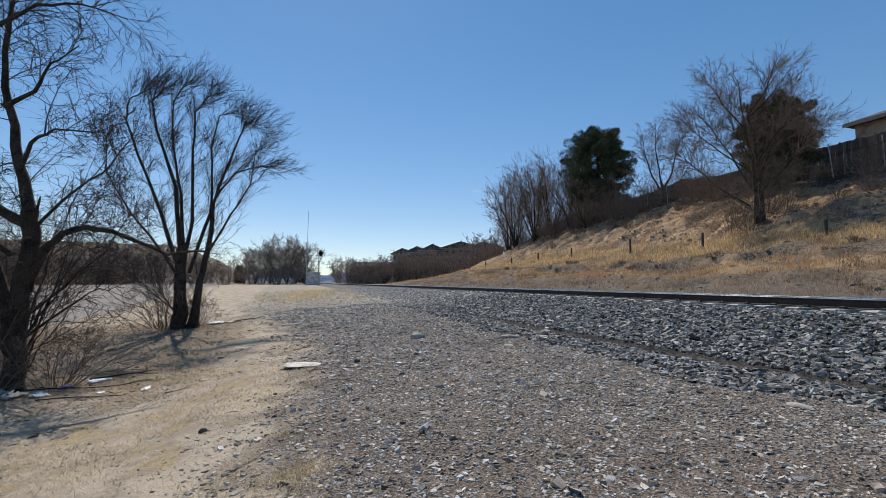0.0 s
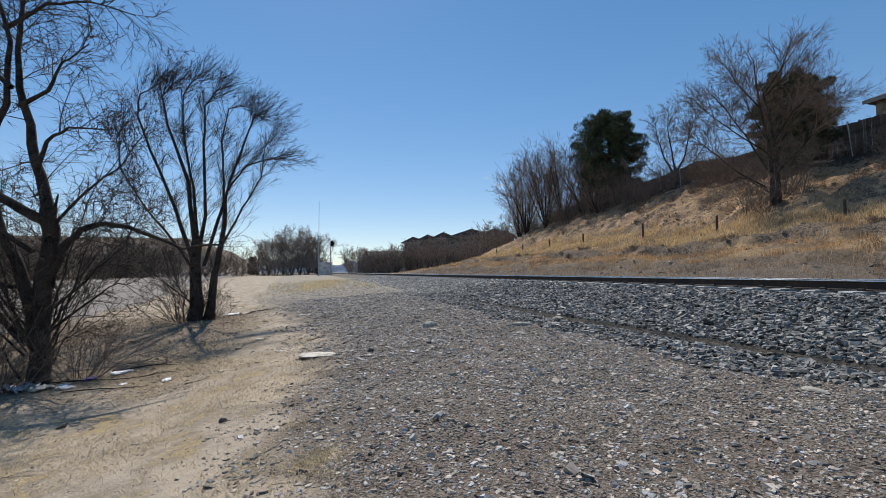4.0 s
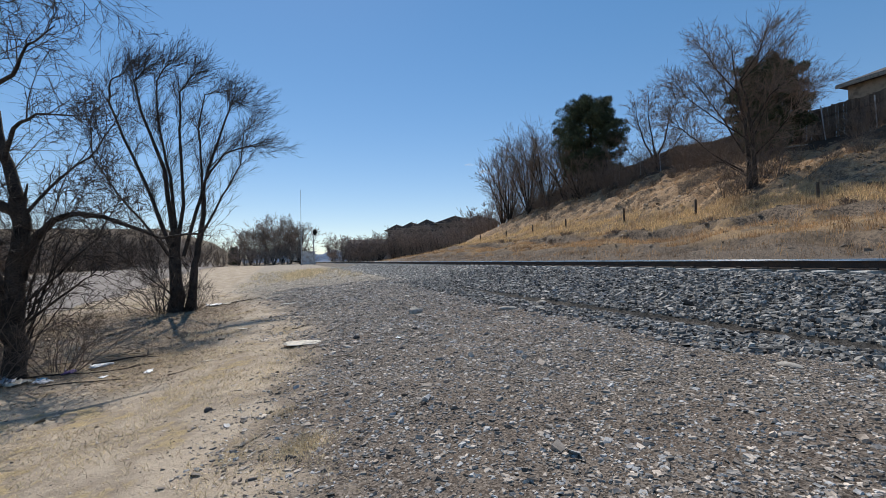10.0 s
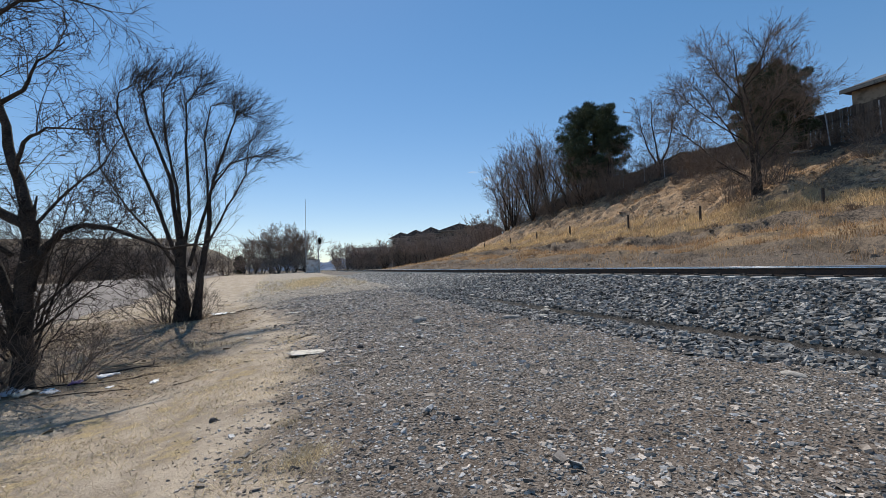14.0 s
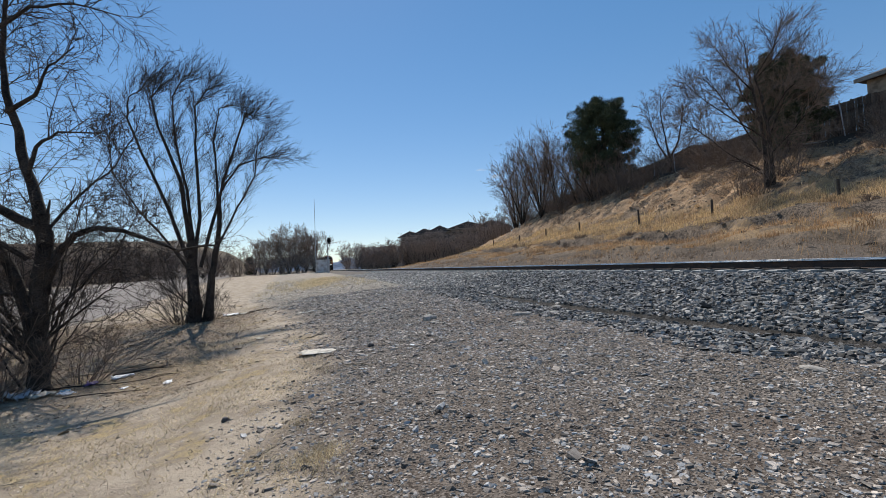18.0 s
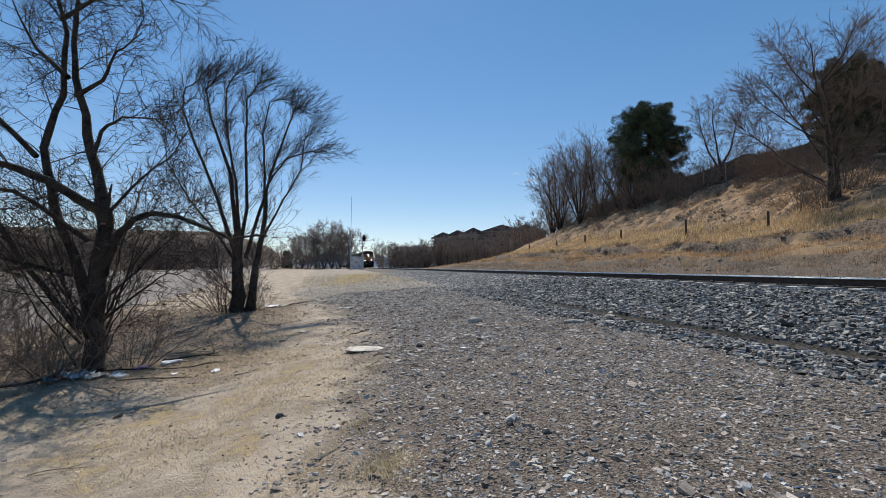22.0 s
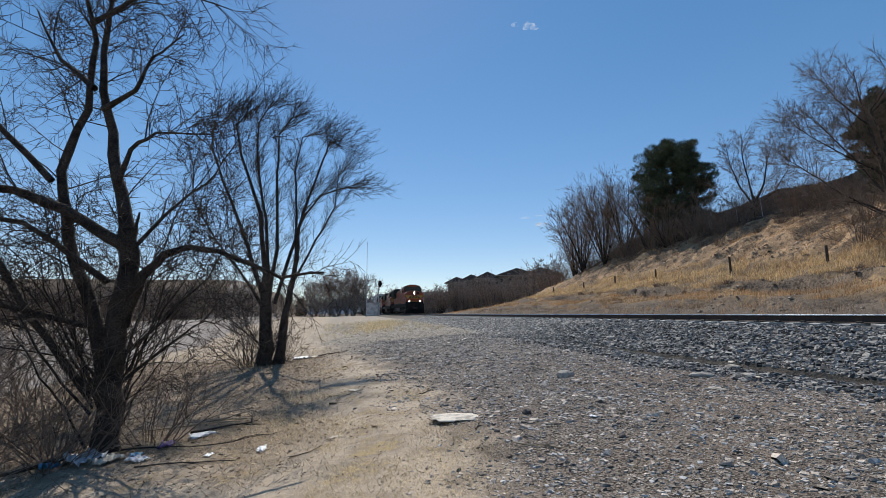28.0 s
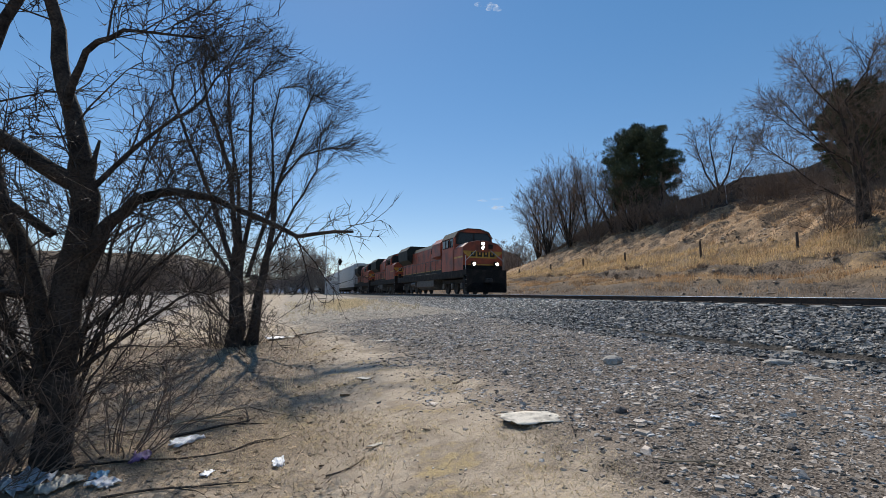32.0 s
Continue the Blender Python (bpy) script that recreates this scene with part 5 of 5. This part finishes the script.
def sheet(name, x, y, w, d, material, label, category, seed, crumple=0.02, n=10, turn=0.0, lift=0.02, thick=0.004):
    """A torn flat or crumpled sheet lying on the ground."""
    g = random.Random(seed)
    bm = B()
    bmesh.ops.create_grid(bm, x_segments=n, y_segments=n, size=0.5)
    out = [v for v in bm.verts if (abs(v.co.x) > 0.49 and abs(v.co.y) > 0.2) or g.random() < 0.04 and abs(v.co.x) > 0.3]
    for v in bm.verts:
        e = 0.06 if max(abs(v.co.x), abs(v.co.y)) > 0.45 else 0.01
        v.co = Vector((v.co.x * w + g.gauss(0, e * 0.6) * w, v.co.y * d + g.gauss(0, e) * d, lift + abs(noise.noise(Vector((v.co.x * 4, v.co.y * 4, seed)))) * crumple * 3 + g.uniform(0, crumple * 0.4)))
    bmesh.ops.delete(bm, geom=[v for v in out if g.random() < 0.35], context="VERTS")
    bmesh.ops.solidify(bm, geom=bm.faces[:], thickness=thick)
    me = bpy.data.meshes.new(name)
    bm.to_mesh(me)
    bm.free()
    me.materials.append(material)
    me.polygons.foreach_set("use_smooth", [True] * len(me.polygons))
    ob = new(name, me)
    ob.matrix_world = pose(x, y, hz(x, y), 0, 0, turn)
    return tagged(ob, label, category)


sheet("cardboard", 0.42, 8.25, 0.62, 0.4, CARD, "bleached torn cardboard piece on gravel", "cardboard", 1, 0.008, turn=-8)
LITTER = [(-2.0, 8.8, 0.12, 0.22, PLASTIC, "crumpled white packet on dirt", 0.03), (-3.0, 9.87, 0.34, 0.2, PLASTIC, "crumpled white plastic bag on dirt", 0.03),
          (-3.3, 9.4, 0.3, 0.16, PURPLE, "crushed purple carton among twigs", 0.03), (-4.1, 9.0, 0.5, 0.36, PLASTIC, "heap of white plastic bags by the scrub", 0.06),
          (-4.35, 8.85, 0.2, 0.16, BLUEP, "crumpled blue bag by the scrub", 0.04), (-3.75, 8.85, 0.36, 0.2, CARD, "dirty pale rag by the scrub", 0.04),
          (-3.5, 8.95, 0.2, 0.14, BLUEP, "scrap of turquoise plastic", 0.02), (-3.4, 8.75, 0.26, 0.16, PLASTIC, "white plastic tray by the scrub", 0.02),
          (-2.35, 19.7, 0.55, 0.4, PLASTIC, "pale bag under the tree", 0.07), (-1.9, 19.8, 0.4, 0.2, CARD, "pale scrap of card under the tree", 0.03),
          (-0.76, 11.65, 0.26, 0.14, CARD, "pale flat scrap on dirt", 0.008), (0.3, 15.5, 0.36, 0.16, CARD, "pale flat scrap on gravel", 0.008),
          (-1.1, 8.6, 0.2, 0.05, CARD, "short pale scrap on dirt", 0.006), (-2.6, 8.7, 0.14, 0.08, PLASTIC, "white scrap on dirt", 0.012),
          (1.9, 7.4, 0.08, 0.06, PLASTIC, "tiny white scrap on gravel", 0.01), (-5.2, 7.4, 0.3, 0.2, PLASTIC, "white scrap in the scrub", 0.04)]
for i, (x, y, w, d, m_, lb, cr) in enumerate(LITTER):
    sheet("litter", x, y, w, d, m_, lb, "litter", i + 20, cr, 9, i * 47, 0.012)


def stick(x, y, length, turn, r, label, seed, m_=BARK, forks=2):
    g = random.Random(seed)
    V, F = [], []
    a = radians(turn)
    pts = wander((0, 0, 0.02), (math.cos(a), math.sin(a), 0.0), length, 7, g, 0.16, 0)
    pts = [Vector((p.x, p.y, hz(x + p.x, y + p.y) - hz(x, y) + r + 0.015 * g.random())) for p in pts]
    tube(V, F, pts, [r * (1 - 0.6 * i / 7) for i in range(8)], 5)
    for k in range(forks):
        i = g.randint(2, 5)
        d = spread(pts[i + 1] - pts[i], 0.6, g)
        d.z = abs(d.z) * 0.4
        q = wander(pts[i], d, length * 0.35, 4, g, 0.15, -0.02)
        q = [Vector((p.x, p.y, max(p.z, hz(x + p.x, y + p.y) - hz(x, y) + r * 0.5))) for p in q]
        tube(V, F, q, [r * 0.6 * (1 - 0.6 * j / 4) for j in range(5)], 4)
    ob = mesh_object("fallen_branch", V, F, m_)
    ob.location = (x, y, hz(x, y))
    tagged(ob, label, "branch", "fallen branches")


PALE = mat("bleached_wood", (0.42, 0.34, 0.24), 0.9, vary=0.2, scale=6, fine=50)
for i, (x, y, ln, tn, r, m_) in enumerate(((-3.8, 9.3, 2.0, 20, 0.012, BARK), (-3.3, 8.4, 1.1, 4, 0.011, BARK), (-3.2, 10.1, 1.3, 30, 0.018, BARK), (-4.0, 10.4, 1.6, 8, 0.018, PALE),
                                           (-2.4, 20.0, 1.4, -4, 0.022, BARK), (-0.3, 4.1, 0.42, 35, 0.007, PALE), (0.75, 6.9, 0.5, -40, 0.01, PALE), (0.5, 7.6, 0.3, 60, 0.008, BARK), (-0.1, 3.7, 0.16, 80, 0.008, PALE),
                                           (2.7, 2.5, 0.14, 120, 0.006, PALE), (-2.6, 5.0, 0.5, 5, 0.006, PALE), (-1.6, 8.2, 0.4, 10, 0.008, BARK), (0.3, 10.3, 0.5, 15, 0.012, BARK), (-5.5, 8.1, 1.8, 12, 0.03, BARK))):
    stick(x, y, ln, tn, r, "fallen bare branch on the dirt" if r > 0.015 else "short dry stick on the ground", i, m_, 3 if r > 0.015 else 1)


def straw_clump(x, y, rad, tall, n, label, lean=0.7):
    p = np.stack([x + gr.normal(0, rad * 0.5, n), y + gr.normal(0, rad * 0.5, n)], 1)
    tagged(blades("straw_clump", on_ground(p[:, 0], p[:, 1]), gr.uniform(tall * 0.5, tall, n), STRAW, gr, 8, 0.0045, 0.1, 0.05, flat=lean), label, "grass clump", kind="stuff")


straw_clump(0.1, 4.72, 0.2, 0.07, 90, "small flat patch of straw in the gravel", 0.9)
straw_clump(0.25, 3.75, 0.22, 0.16, 90, "tangled dry straw clump in the gravel", 0.8)
straw_clump(-1.6, 3.2, 0.5, 0.08, 110, "flattened straw clump on dirt", 0.9)
straw_clump(-1.15, 8.3, 0.2, 0.1, 40, "small dry weed clump on dirt", 0.8)


def make_clouds():
    m = bpy.data.materials.new("cloud")
    m.use_nodes = True
    n, l = m.node_tree.nodes, m.node_tree.links
    n.remove(n["Principled BSDF"])
    em, tr, mx, no, rp = n.new("ShaderNodeEmission"), n.new("ShaderNodeBsdfTransparent"), n.new("ShaderNodeMixShader"), n.new("ShaderNodeTexNoise"), n.new("ShaderNodeMapRange")
    # the clouds' sunlit white comes from emission, not from the sun lamp
    em.inputs["Color"].default_value, em.inputs["Strength"].default_value = (0.86, 0.92, 1.0, 1), 0.85
    no.inputs["Scale"].default_value = 0.03
    co = n.new("ShaderNodeTexCoord")
    l.new(co.outputs["Object"], no.inputs["Vector"])
    rp.inputs["From Min"].default_value, rp.inputs["From Max"].default_value, rp.inputs["To Max"].default_value = 0.46, 0.8, 0.4
    l.new(no.outputs["Fac"], rp.inputs["Value"])
    l.new(rp.outputs["Result"], mx.inputs[0])
    l.new(tr.outputs[0], mx.inputs[1])
    l.new(em.outputs[0], mx.inputs[2])
    l.new(mx.outputs[0], n["Material Output"].inputs["Surface"])
    g = random.Random(4)
    for way, w, h, k in (((0.416, 0.902, 0.190), 62, 16, 7), ((0.388, 0.91, 0.205), 34, 12, 5), ((0.42, 0.898, 0.208), 45, 8, 5), ((0.382, 0.858, 0.622), 60, 26, 7)):
        c = Vector(way).normalized() * 3000
        bm = B()
        for _ in range(k):
            p = Vector((g.gauss(0, w * 0.45), 0, g.gauss(0, h * 0.45)))
            bmesh.ops.create_icosphere(bm, subdivisions=2, radius=1, matrix=Matrix.Translation(p) @ Matrix.Diagonal((w * g.uniform(0.25, 0.6), 10, h * g.uniform(0.25, 0.6), 1)))
        me = bpy.data.meshes.new("cloud")
        bm.to_mesh(me)
        bm.free()
        me.materials.append(m)
        ob = new("cloud", me)
        ob.matrix_world = pose(c.x, c.y, c.z, 0, 0, -23)
        ob.visible_shadow = False
        tagged(ob, "small thin white cloud in a blue sky", "cloud", "clouds")


make_clouds()


# ---- train ----
# pale tone puts the sunlit highlight on the nose top into the paint
PALE_ORANGE = mat("sunlit_paint", (0.62, 0.42, 0.34), 0.5, vary=0.12, scale=2, fine=20)
def cars_wheels(parent, ys, r, truck_mat=BLACKP, gauge=GAUGE):
    """Wheelsets: each an axle with two flanged wheels."""
    for y in ys:
        bm = cyl(B(), (-gauge / 2, 0, 0), (gauge / 2, 0, 0), 0.09, 0.09, 8)
        for s in (-1, 1):
            cyl(bm, (s * (gauge / 2 - 0.05), 0, 0), (s * (gauge / 2 + 0.07), 0, 0), r, r * 0.98, 20)
            cyl(bm, (s * (gauge / 2 - 0.08), 0, 0), (s * (gauge / 2 - 0.05), 0, 0), r + 0.03, r + 0.03, 20)
        w = part("wheelset", bm, IRON, parent)
        w.location = (0, y, r)


def make_loco(lead, cut=0.0):
    """A road diesel; its front faces -y, its rails are at z = 0, its nose coupler at y = 0."""
    t = thing("locomotive", (0, 0, 0), "orange and dark green diesel locomotive with yellow stripes" + (", headlights lit" if lead else ""), "locomotive", "locomotives")
    L = 22.3
    part("frame", box(B(), (-1.5, 0.7, 1.1), (1.5, L - 0.7, 1.62), 0.03), BLACKP, t)
    # short hood (nose)
    nose_w = [(-1.5, 1.62), (1.5, 1.62), (1.5, 3.15), (1.1, 3.45), (0.4, 3.6), (-0.4, 3.6), (-1.1, 3.45), (-1.5, 3.15)]
    n = part("nose", prism(B(), nose_w, 1, 1.25, 3.2), ORANGE, t, "orange nose")
    part("nose_panel", prism(B(), [(-1.1, 1.95), (1.1, 1.95), (1.1, 2.5), (1.46, 2.78), (1.46, 2.9), (0.5, 2.9), (0.3, 2.8), (-0.3, 2.8), (-0.5, 2.9), (-1.46, 2.9), (-1.46, 2.78), (-1.1, 2.5)], 1, 1.235, 1.3), YELLOW, n, "yellow nose band")
    part("nose_stripe", prism(B(), [(-1.46, 2.02), (1.46, 2.02), (1.46, 2.42), (-1.46, 2.42)], 1, 1.228, 1.3), ORANGE, n)
    part("nose_skirt", prism(B(), [(-1.48, 1.6), (1.48, 1.6), (1.48, 1.93), (-1.48, 1.93)], 1, 1.226, 1.3), BLACKP, n)
    part("nose_top", prism(B(), [(-1.46, 3.2), (-1.08, 3.475), (-0.4, 3.625), (0.4, 3.625), (1.08, 3.475), (1.46, 3.2), (1.06, 3.44), (0.4, 3.59), (-0.4, 3.59), (-1.06, 3.44)], 1, 1.35, 3.15), PALE_ORANGE, n, "orange nose top with the sun's highlight in its colour")
    # plain marks in place of the lettering on the nose
    for k in range(4):
        x = -0.72 + k * 0.48
        part("mark", prism(B(), [(x - 0.18, 2.52), (x + 0.18, 2.52), (x + 0.18, 2.84), (x + 0.06, 2.84), (x + 0.06, 2.64), (x - 0.06, 2.64), (x - 0.06, 2.84), (x - 0.18, 2.84)], 1, 1.222, 1.26), GREEN, n)
    part("nose_door", box(B(), (0.42, 1.215, 3.05), (0.78, 1.26, 3.38), 0.03), BLACKP, n)
    for s in (-1, 1):
        part("nose_side_stripe", box(B(), (s * 1.5 - 0.006, 1.3, 2.45), (s * 1.5 + 0.006, 3.1, 2.56)), YELLOW, n)
    # cab
    cab = [(-1.5, 1.62), (1.5, 1.62), (1.5, 4.0), (1.2, 4.42), (0.5, 4.62), (-0.5, 4.62), (-1.2, 4.42), (-1.5, 4.0)]
    c = part("cab", prism(B(), cab, 1, 3.0, 5.9), ORANGE, t, "orange cab")
    part("cab_roof", prism(B(), [(-1.53, 3.98), (-1.22, 4.44), (-0.5, 4.655), (0.5, 4.655), (1.22, 4.44), (1.53, 3.98), (1.23, 4.42), (0.5, 4.61), (-0.5, 4.61), (-1.23, 4.42)], 1, 2.9, 6.0), GREEN, c)
    part("cab_front", prism(B(), [(-1.4, 3.5), (1.4, 3.5), (1.4, 4.02), (1.12, 4.36), (-1.12, 4.36), (-1.4, 4.02)], 1, 2.985, 3.02), BLACKP, c)
    for s in (-1, 1):
        x0, x1 = (0.06, 1.3) if s > 0 else (-1.3, -0.06)
        wi = part("windshield", prism(B(), [(x0, 3.56), (x1, 3.56), (x1, 4.0), (x1 - 0.2 * (s > 0), 4.28), (x0 + 0.2 * (s < 0), 4.28)], 1, 2.97, 2.99), GLASS, c)
        for y in (3.25, 4.1, 4.95):
            w = part("side_window", box(B(), (s * 1.5 - 0.02, y, 3.3), (s * 1.5 + 0.02, y + 0.7, 3.95)), BLACKP, c)
            part("pane", box(B(), (s * 1.5 - 0.028, y + 0.06, 3.36), (s * 1.5 + 0.028, y + 0.64, 3.89)), GLASS, w)
        part("mirror", box(B(), (s * 1.62 - 0.05, 3.95, 3.3), (s * 1.62 + 0.05, 3.99, 3.8), 0.01), BLACKP, c)
    # headlights on the nose
    hl = part("headlight", box(B(), (-0.2, 1.2, 3.0), (0.2, 1.26, 3.55), 0.03), BLACKP, n)
    for z in (3.14, 3.4):
        part("lens", cyl(B(), (0, 1.17, z), (0, 1.21, z), 0.1, 0.1, 14), LAMP if lead else GLASS, hl)
    for s in (-1, 1):
        d = part("ditch_light", box(B(), (s * 0.86 - 0.15, 0.72, 1.84), (s * 0.86 + 0.15, 1.0, 2.16), 0.03), BLACKP, t)
        part("lens", cyl(B(), (s * 0.86, 0.69, 2.0), (s * 0.86, 0.73, 2.0), 0.1, 0.1, 14), LAMP if lead else GLASS, d)
    # long hood
    hood = [(-0.95, 1.62), (0.95, 1.62), (0.95, 3.85), (0.7, 4.2), (-0.7, 4.2), (-0.95, 3.85)]
    h = part("long_hood", prism(B(), hood, 1, 5.9, 21.2), ORANGE, t, "orange long hood with doors")
    part("hood_top", prism(B(), [(-0.96, 3.86), (-0.71, 4.215), (0.71, 4.215), (0.96, 3.86), (0.7, 4.16), (-0.7, 4.16)], 1, 5.95, 21.25), GREEN, h)
    part("hood_stripe", prism(B(), [(-0.965, 1.62), (0.965, 1.62), (0.965, 1.9), (-0.965, 1.9)], 1, 5.95, 21.22), GREEN, h)
    part("hood_line", prism(B(), [(-0.972, 1.9), (0.972, 1.9), (0.972, 1.95), (-0.972, 1.95)], 1, 5.95, 21.23), YELLOW, h)
    part("blower_housing", prism(B(), [(-1.5, 2.9), (-0.9, 2.7), (0.9, 2.7), (1.5, 2.9), (1.5, 3.9), (1.1, 4.3), (-1.1, 4.3), (-1.5, 3.9)], 1, 6.3, 8.6), ORANGE, h)
    part("radiator", prism(B(), [(-1.5, 3.3), (-0.95, 2.9), (0.95, 2.9), (1.5, 3.3), (1.55, 4.25), (1.2, 4.65), (-1.2, 4.65), (-1.55, 4.25)], 1, 17.2, 21.3), GREEN, h, "wide radiator housing")
    part("exhaust", box(B(), (-0.35, 11.3, 4.15), (0.35, 12.3, 4.45), 0.05), BLACKP, h)
    for k in range(12):
        y = 8.8 + k * 0.68
        for s in (-1, 1):
            part("hood_door", box(B(), (s * 0.95 - 0.018, y, 2.35), (s * 0.95 + 0.018, y + 0.6, 3.6), 0.006), ORANGE, h)
    for s in (-1, 1):
        part("air_intake", box(B(), (s * 0.95 - 0.03, 8.75, 3.35), (s * 0.95 + 0.03, 10.6, 3.8), 0.01), BLACKP, h)
        part("cab_door", box(B(), (s * 0.95 - 0.025, 5.95, 1.75), (s * 0.95 + 0.025, 6.25, 3.4)), ORANGE, h)
    part("air_horn", box(B(), (-0.3, 7.0, 4.3), (0.3, 7.5, 4.5), 0.03), BLACKP, h)
    # walkway, railings
    for s in (-1, 1):
        bm = B()
        box(bm, (s * 1.5 - 0.02, 6.0, 2.6), (s * 1.5 + 0.02, 21.2, 2.64))
        hr = part("handrail", bm, TANK, t)
        for k in range(11):
            part("stanchion", box(B(), (s * 1.5 - 0.018, 6.0 + k * 1.5, 1.6), (s * 1.5 + 0.018, 6.04 + k * 1.5, 2.6)), TANK, hr)
        fr = part("front_handrail", cyl(B(), (s * 1.45, 0.85, 2.2), (s * 0.55, 1.15, 2.95), 0.022, 0.022, 6), GREYM, t)
        part("stanchion", cyl(B(), (s * 1.45, 0.85, 1.3), (s * 1.45, 0.85, 2.55), 0.02, 0.02, 6), GREYM, fr)
        sw = part("step_well", box(B(), (s * 1.2 - 0.3, 0.6, 0.35), (s * 1.2 + 0.3, 1.2, 1.3), 0.02), BLACKP, t)
        for k in range(4):
            part("step", box(B(), (s * 1.3 - 0.22, 0.56, 0.42 + k * 0.26), (s * 1.3 + 0.22, 0.64, 0.45 + k * 0.26)), GREYM, sw)
    part("pilot", prism(B(), [(-1.5, 0.18), (1.5, 0.18), (1.5, 1.6), (-1.5, 1.6)], 1, 0.55, 0.75), BLACKP, t, "black pilot plate")
    bm = B()
    for s in (-1, 1):
        v = [bm.verts.new(p) for p in ((0, 0.1, 0.12), (s * 1.45, 0.5, 0.12), (s * 1.45, 0.62, 0.75), (0, 0.45, 0.75))]
        bm.faces.new(v)
    bmesh.ops.solidify(bm, geom=bm.faces[:], thickness=0.04)
    part("snow_plow", bm, BLACKP, t)
    part("coupler", box(B(), (-0.2, -0.05, 0.75), (0.2, 0.7, 1.05), 0.06), IRON, t)
    # fuel tank, trucks
    part("fuel_tank", prism(B(), [(-1.0, 0.35), (1.0, 0.35), (1.45, 0.6), (1.45, 1.1), (-1.45, 1.1), (-1.45, 0.6)], 1, 8.2, 13.6), TANK, t, "grey fuel tank")
    for s in (-1, 1):
        part("air_tank", cyl(B(), (s * 1.35, 13.9, 0.85), (s * 1.35, 15.4, 0.85), 0.2, 0.2, 12), TANK, t)
    for y0 in (2.2, 15.8):
        tr = part("truck", box(B(), (-0.5, y0 + 0.2, 0.5), (0.5, y0 + 4.3, 0.9), 0.05), BLACKP, t)
        for s in (-1, 1):
            bm = prism(B(), [(y0 - 0.35, 0.75), (y0 + 4.75, 0.75), (y0 + 4.6, 1.02), (y0 - 0.2, 1.02)], 0, s * 0.98 - 0.08, s * 0.98 + 0.08)
            sf = part("side_frame", bm, BLACKP, tr)
            for k in range(3):
                part("axle_box", box(B(), (s * 1.08 - 0.1, y0 + 0.02 + k * 2.03, 0.36), (s * 1.08 + 0.1, y0 + 0.44 + k * 2.03, 0.78), 0.05), TANK, tr)
        cars_wheels(tr, [y0 + 0.23 + k * 2.03 for k in range(3)], 0.52)
    # a shorter unit has less length between its trucks
    for ob in t.children_recursive if cut else ():
        ys = lambda y: y if y < 8.7 else (y - cut if y > 14.2 else 8.7 + (y - 8.7) * (5.5 - cut) / 5.5)
        ob.location.y = ys(ob.location.y)
        if not ob.name.startswith("wheelset"):
            for v in ob.data.vertices:
                v.co.y = ys(v.co.y)
    return t


def make_autorack():
    """A covered rack car, its rails at z = 0."""
    t = thing("autorack_car", (0, 0, 0), "tall silver covered freight rack car with ribbed sides", "freight car", "freight cars")
    L = 28.0
    part("deck", box(B(), (-1.4, 0.6, 0.75), (1.4, L - 0.6, 1.2), 0.03), BLACKP, t)
    part("body", box(B(), (-1.42, 0.8, 1.2), (1.42, L - 0.8, 5.35), 0.05), SILVER, t)
    part("roof", prism(B(), [(-1.5, 5.35), (1.5, 5.35), (1.3, 5.62), (0.5, 5.75), (-0.5, 5.75), (-1.3, 5.62)], 1, 0.7, L - 0.7), SILVER, t, "pale ribbed roof")
    side = part("side_panel", box(B(), (-1.47, 0.95, 1.4), (-1.425, 2.95, 5.2), 0.008), SILVER, t)
    for k in range(13):
        for s in (0, 1):
            if k or s:
                o = side.copy()
                scene.collection.objects.link(o)
                o.location = (s * 2.895, k * 2.02, 0)
    for y in (0.72, L - 0.78):
        part("end_door", box(B(), (-1.3, y, 1.3), (1.3, y + 0.07, 5.2), 0.01), GREYM, t)
    for y0 in (2.0, L - 3.9):
        tr = part("truck", box(B(), (-1.1, y0, 0.4), (1.1, y0 + 1.9, 0.75), 0.08), BLACKP, t)
        cars_wheels(tr, [y0 + 0.1, y0 + 1.8], 0.42)
    part("coupler", box(B(), (-0.15, -0.1, 0.75), (0.15, 0.7, 1.0), 0.05), IRON, t)
    return t


lead = make_loco(True)
second = make_loco(False, 4.2)
second["label"] = "orange and dark green diesel locomotive coupled behind the leader"
for o in (lead, second):
    o.scale = (1, 1, 1.045)
consist = [(lead, 0.0), (second, 22.5), (copy_thing(second, pose(0, 0, 0)), 40.8)]
rack = make_autorack()
off = 59.1
for k in range(6):
    consist.append((rack if k == 0 else copy_thing(rack, pose(0, 0, 0)), off))
    off += 28.1

TRAIN = [(0, 300), (10, 222), (18, 158), (22, 131), (25, 105.5), (28, 74.8), (29, 64.6), (30, 54.3), (31, 43.4), (32, 32.3)]


def motions():
    for ob, back in consist:
        walk(ob, [(t, pose(TRACK_X, y + back, RAIL_TOP)) for t, y in TRAIN])
    # the wheelsets turn as far as the train has rolled
    ts = [k / 15 for k in range(481)]
    ys = np.interp(ts, [t for t, _ in TRAIN], [y for _, y in TRAIN])
    for ob, _ in consist[:4]:
        for w in ob.children_recursive:
            if w.name.startswith("wheelset"):
                x, y, r = w.location
                walk(w, [(t, pose(x, y, r, math.degrees((TRAIN[0][1] - q) / r) % 360)) for t, q in zip(ts, ys)])


motions()
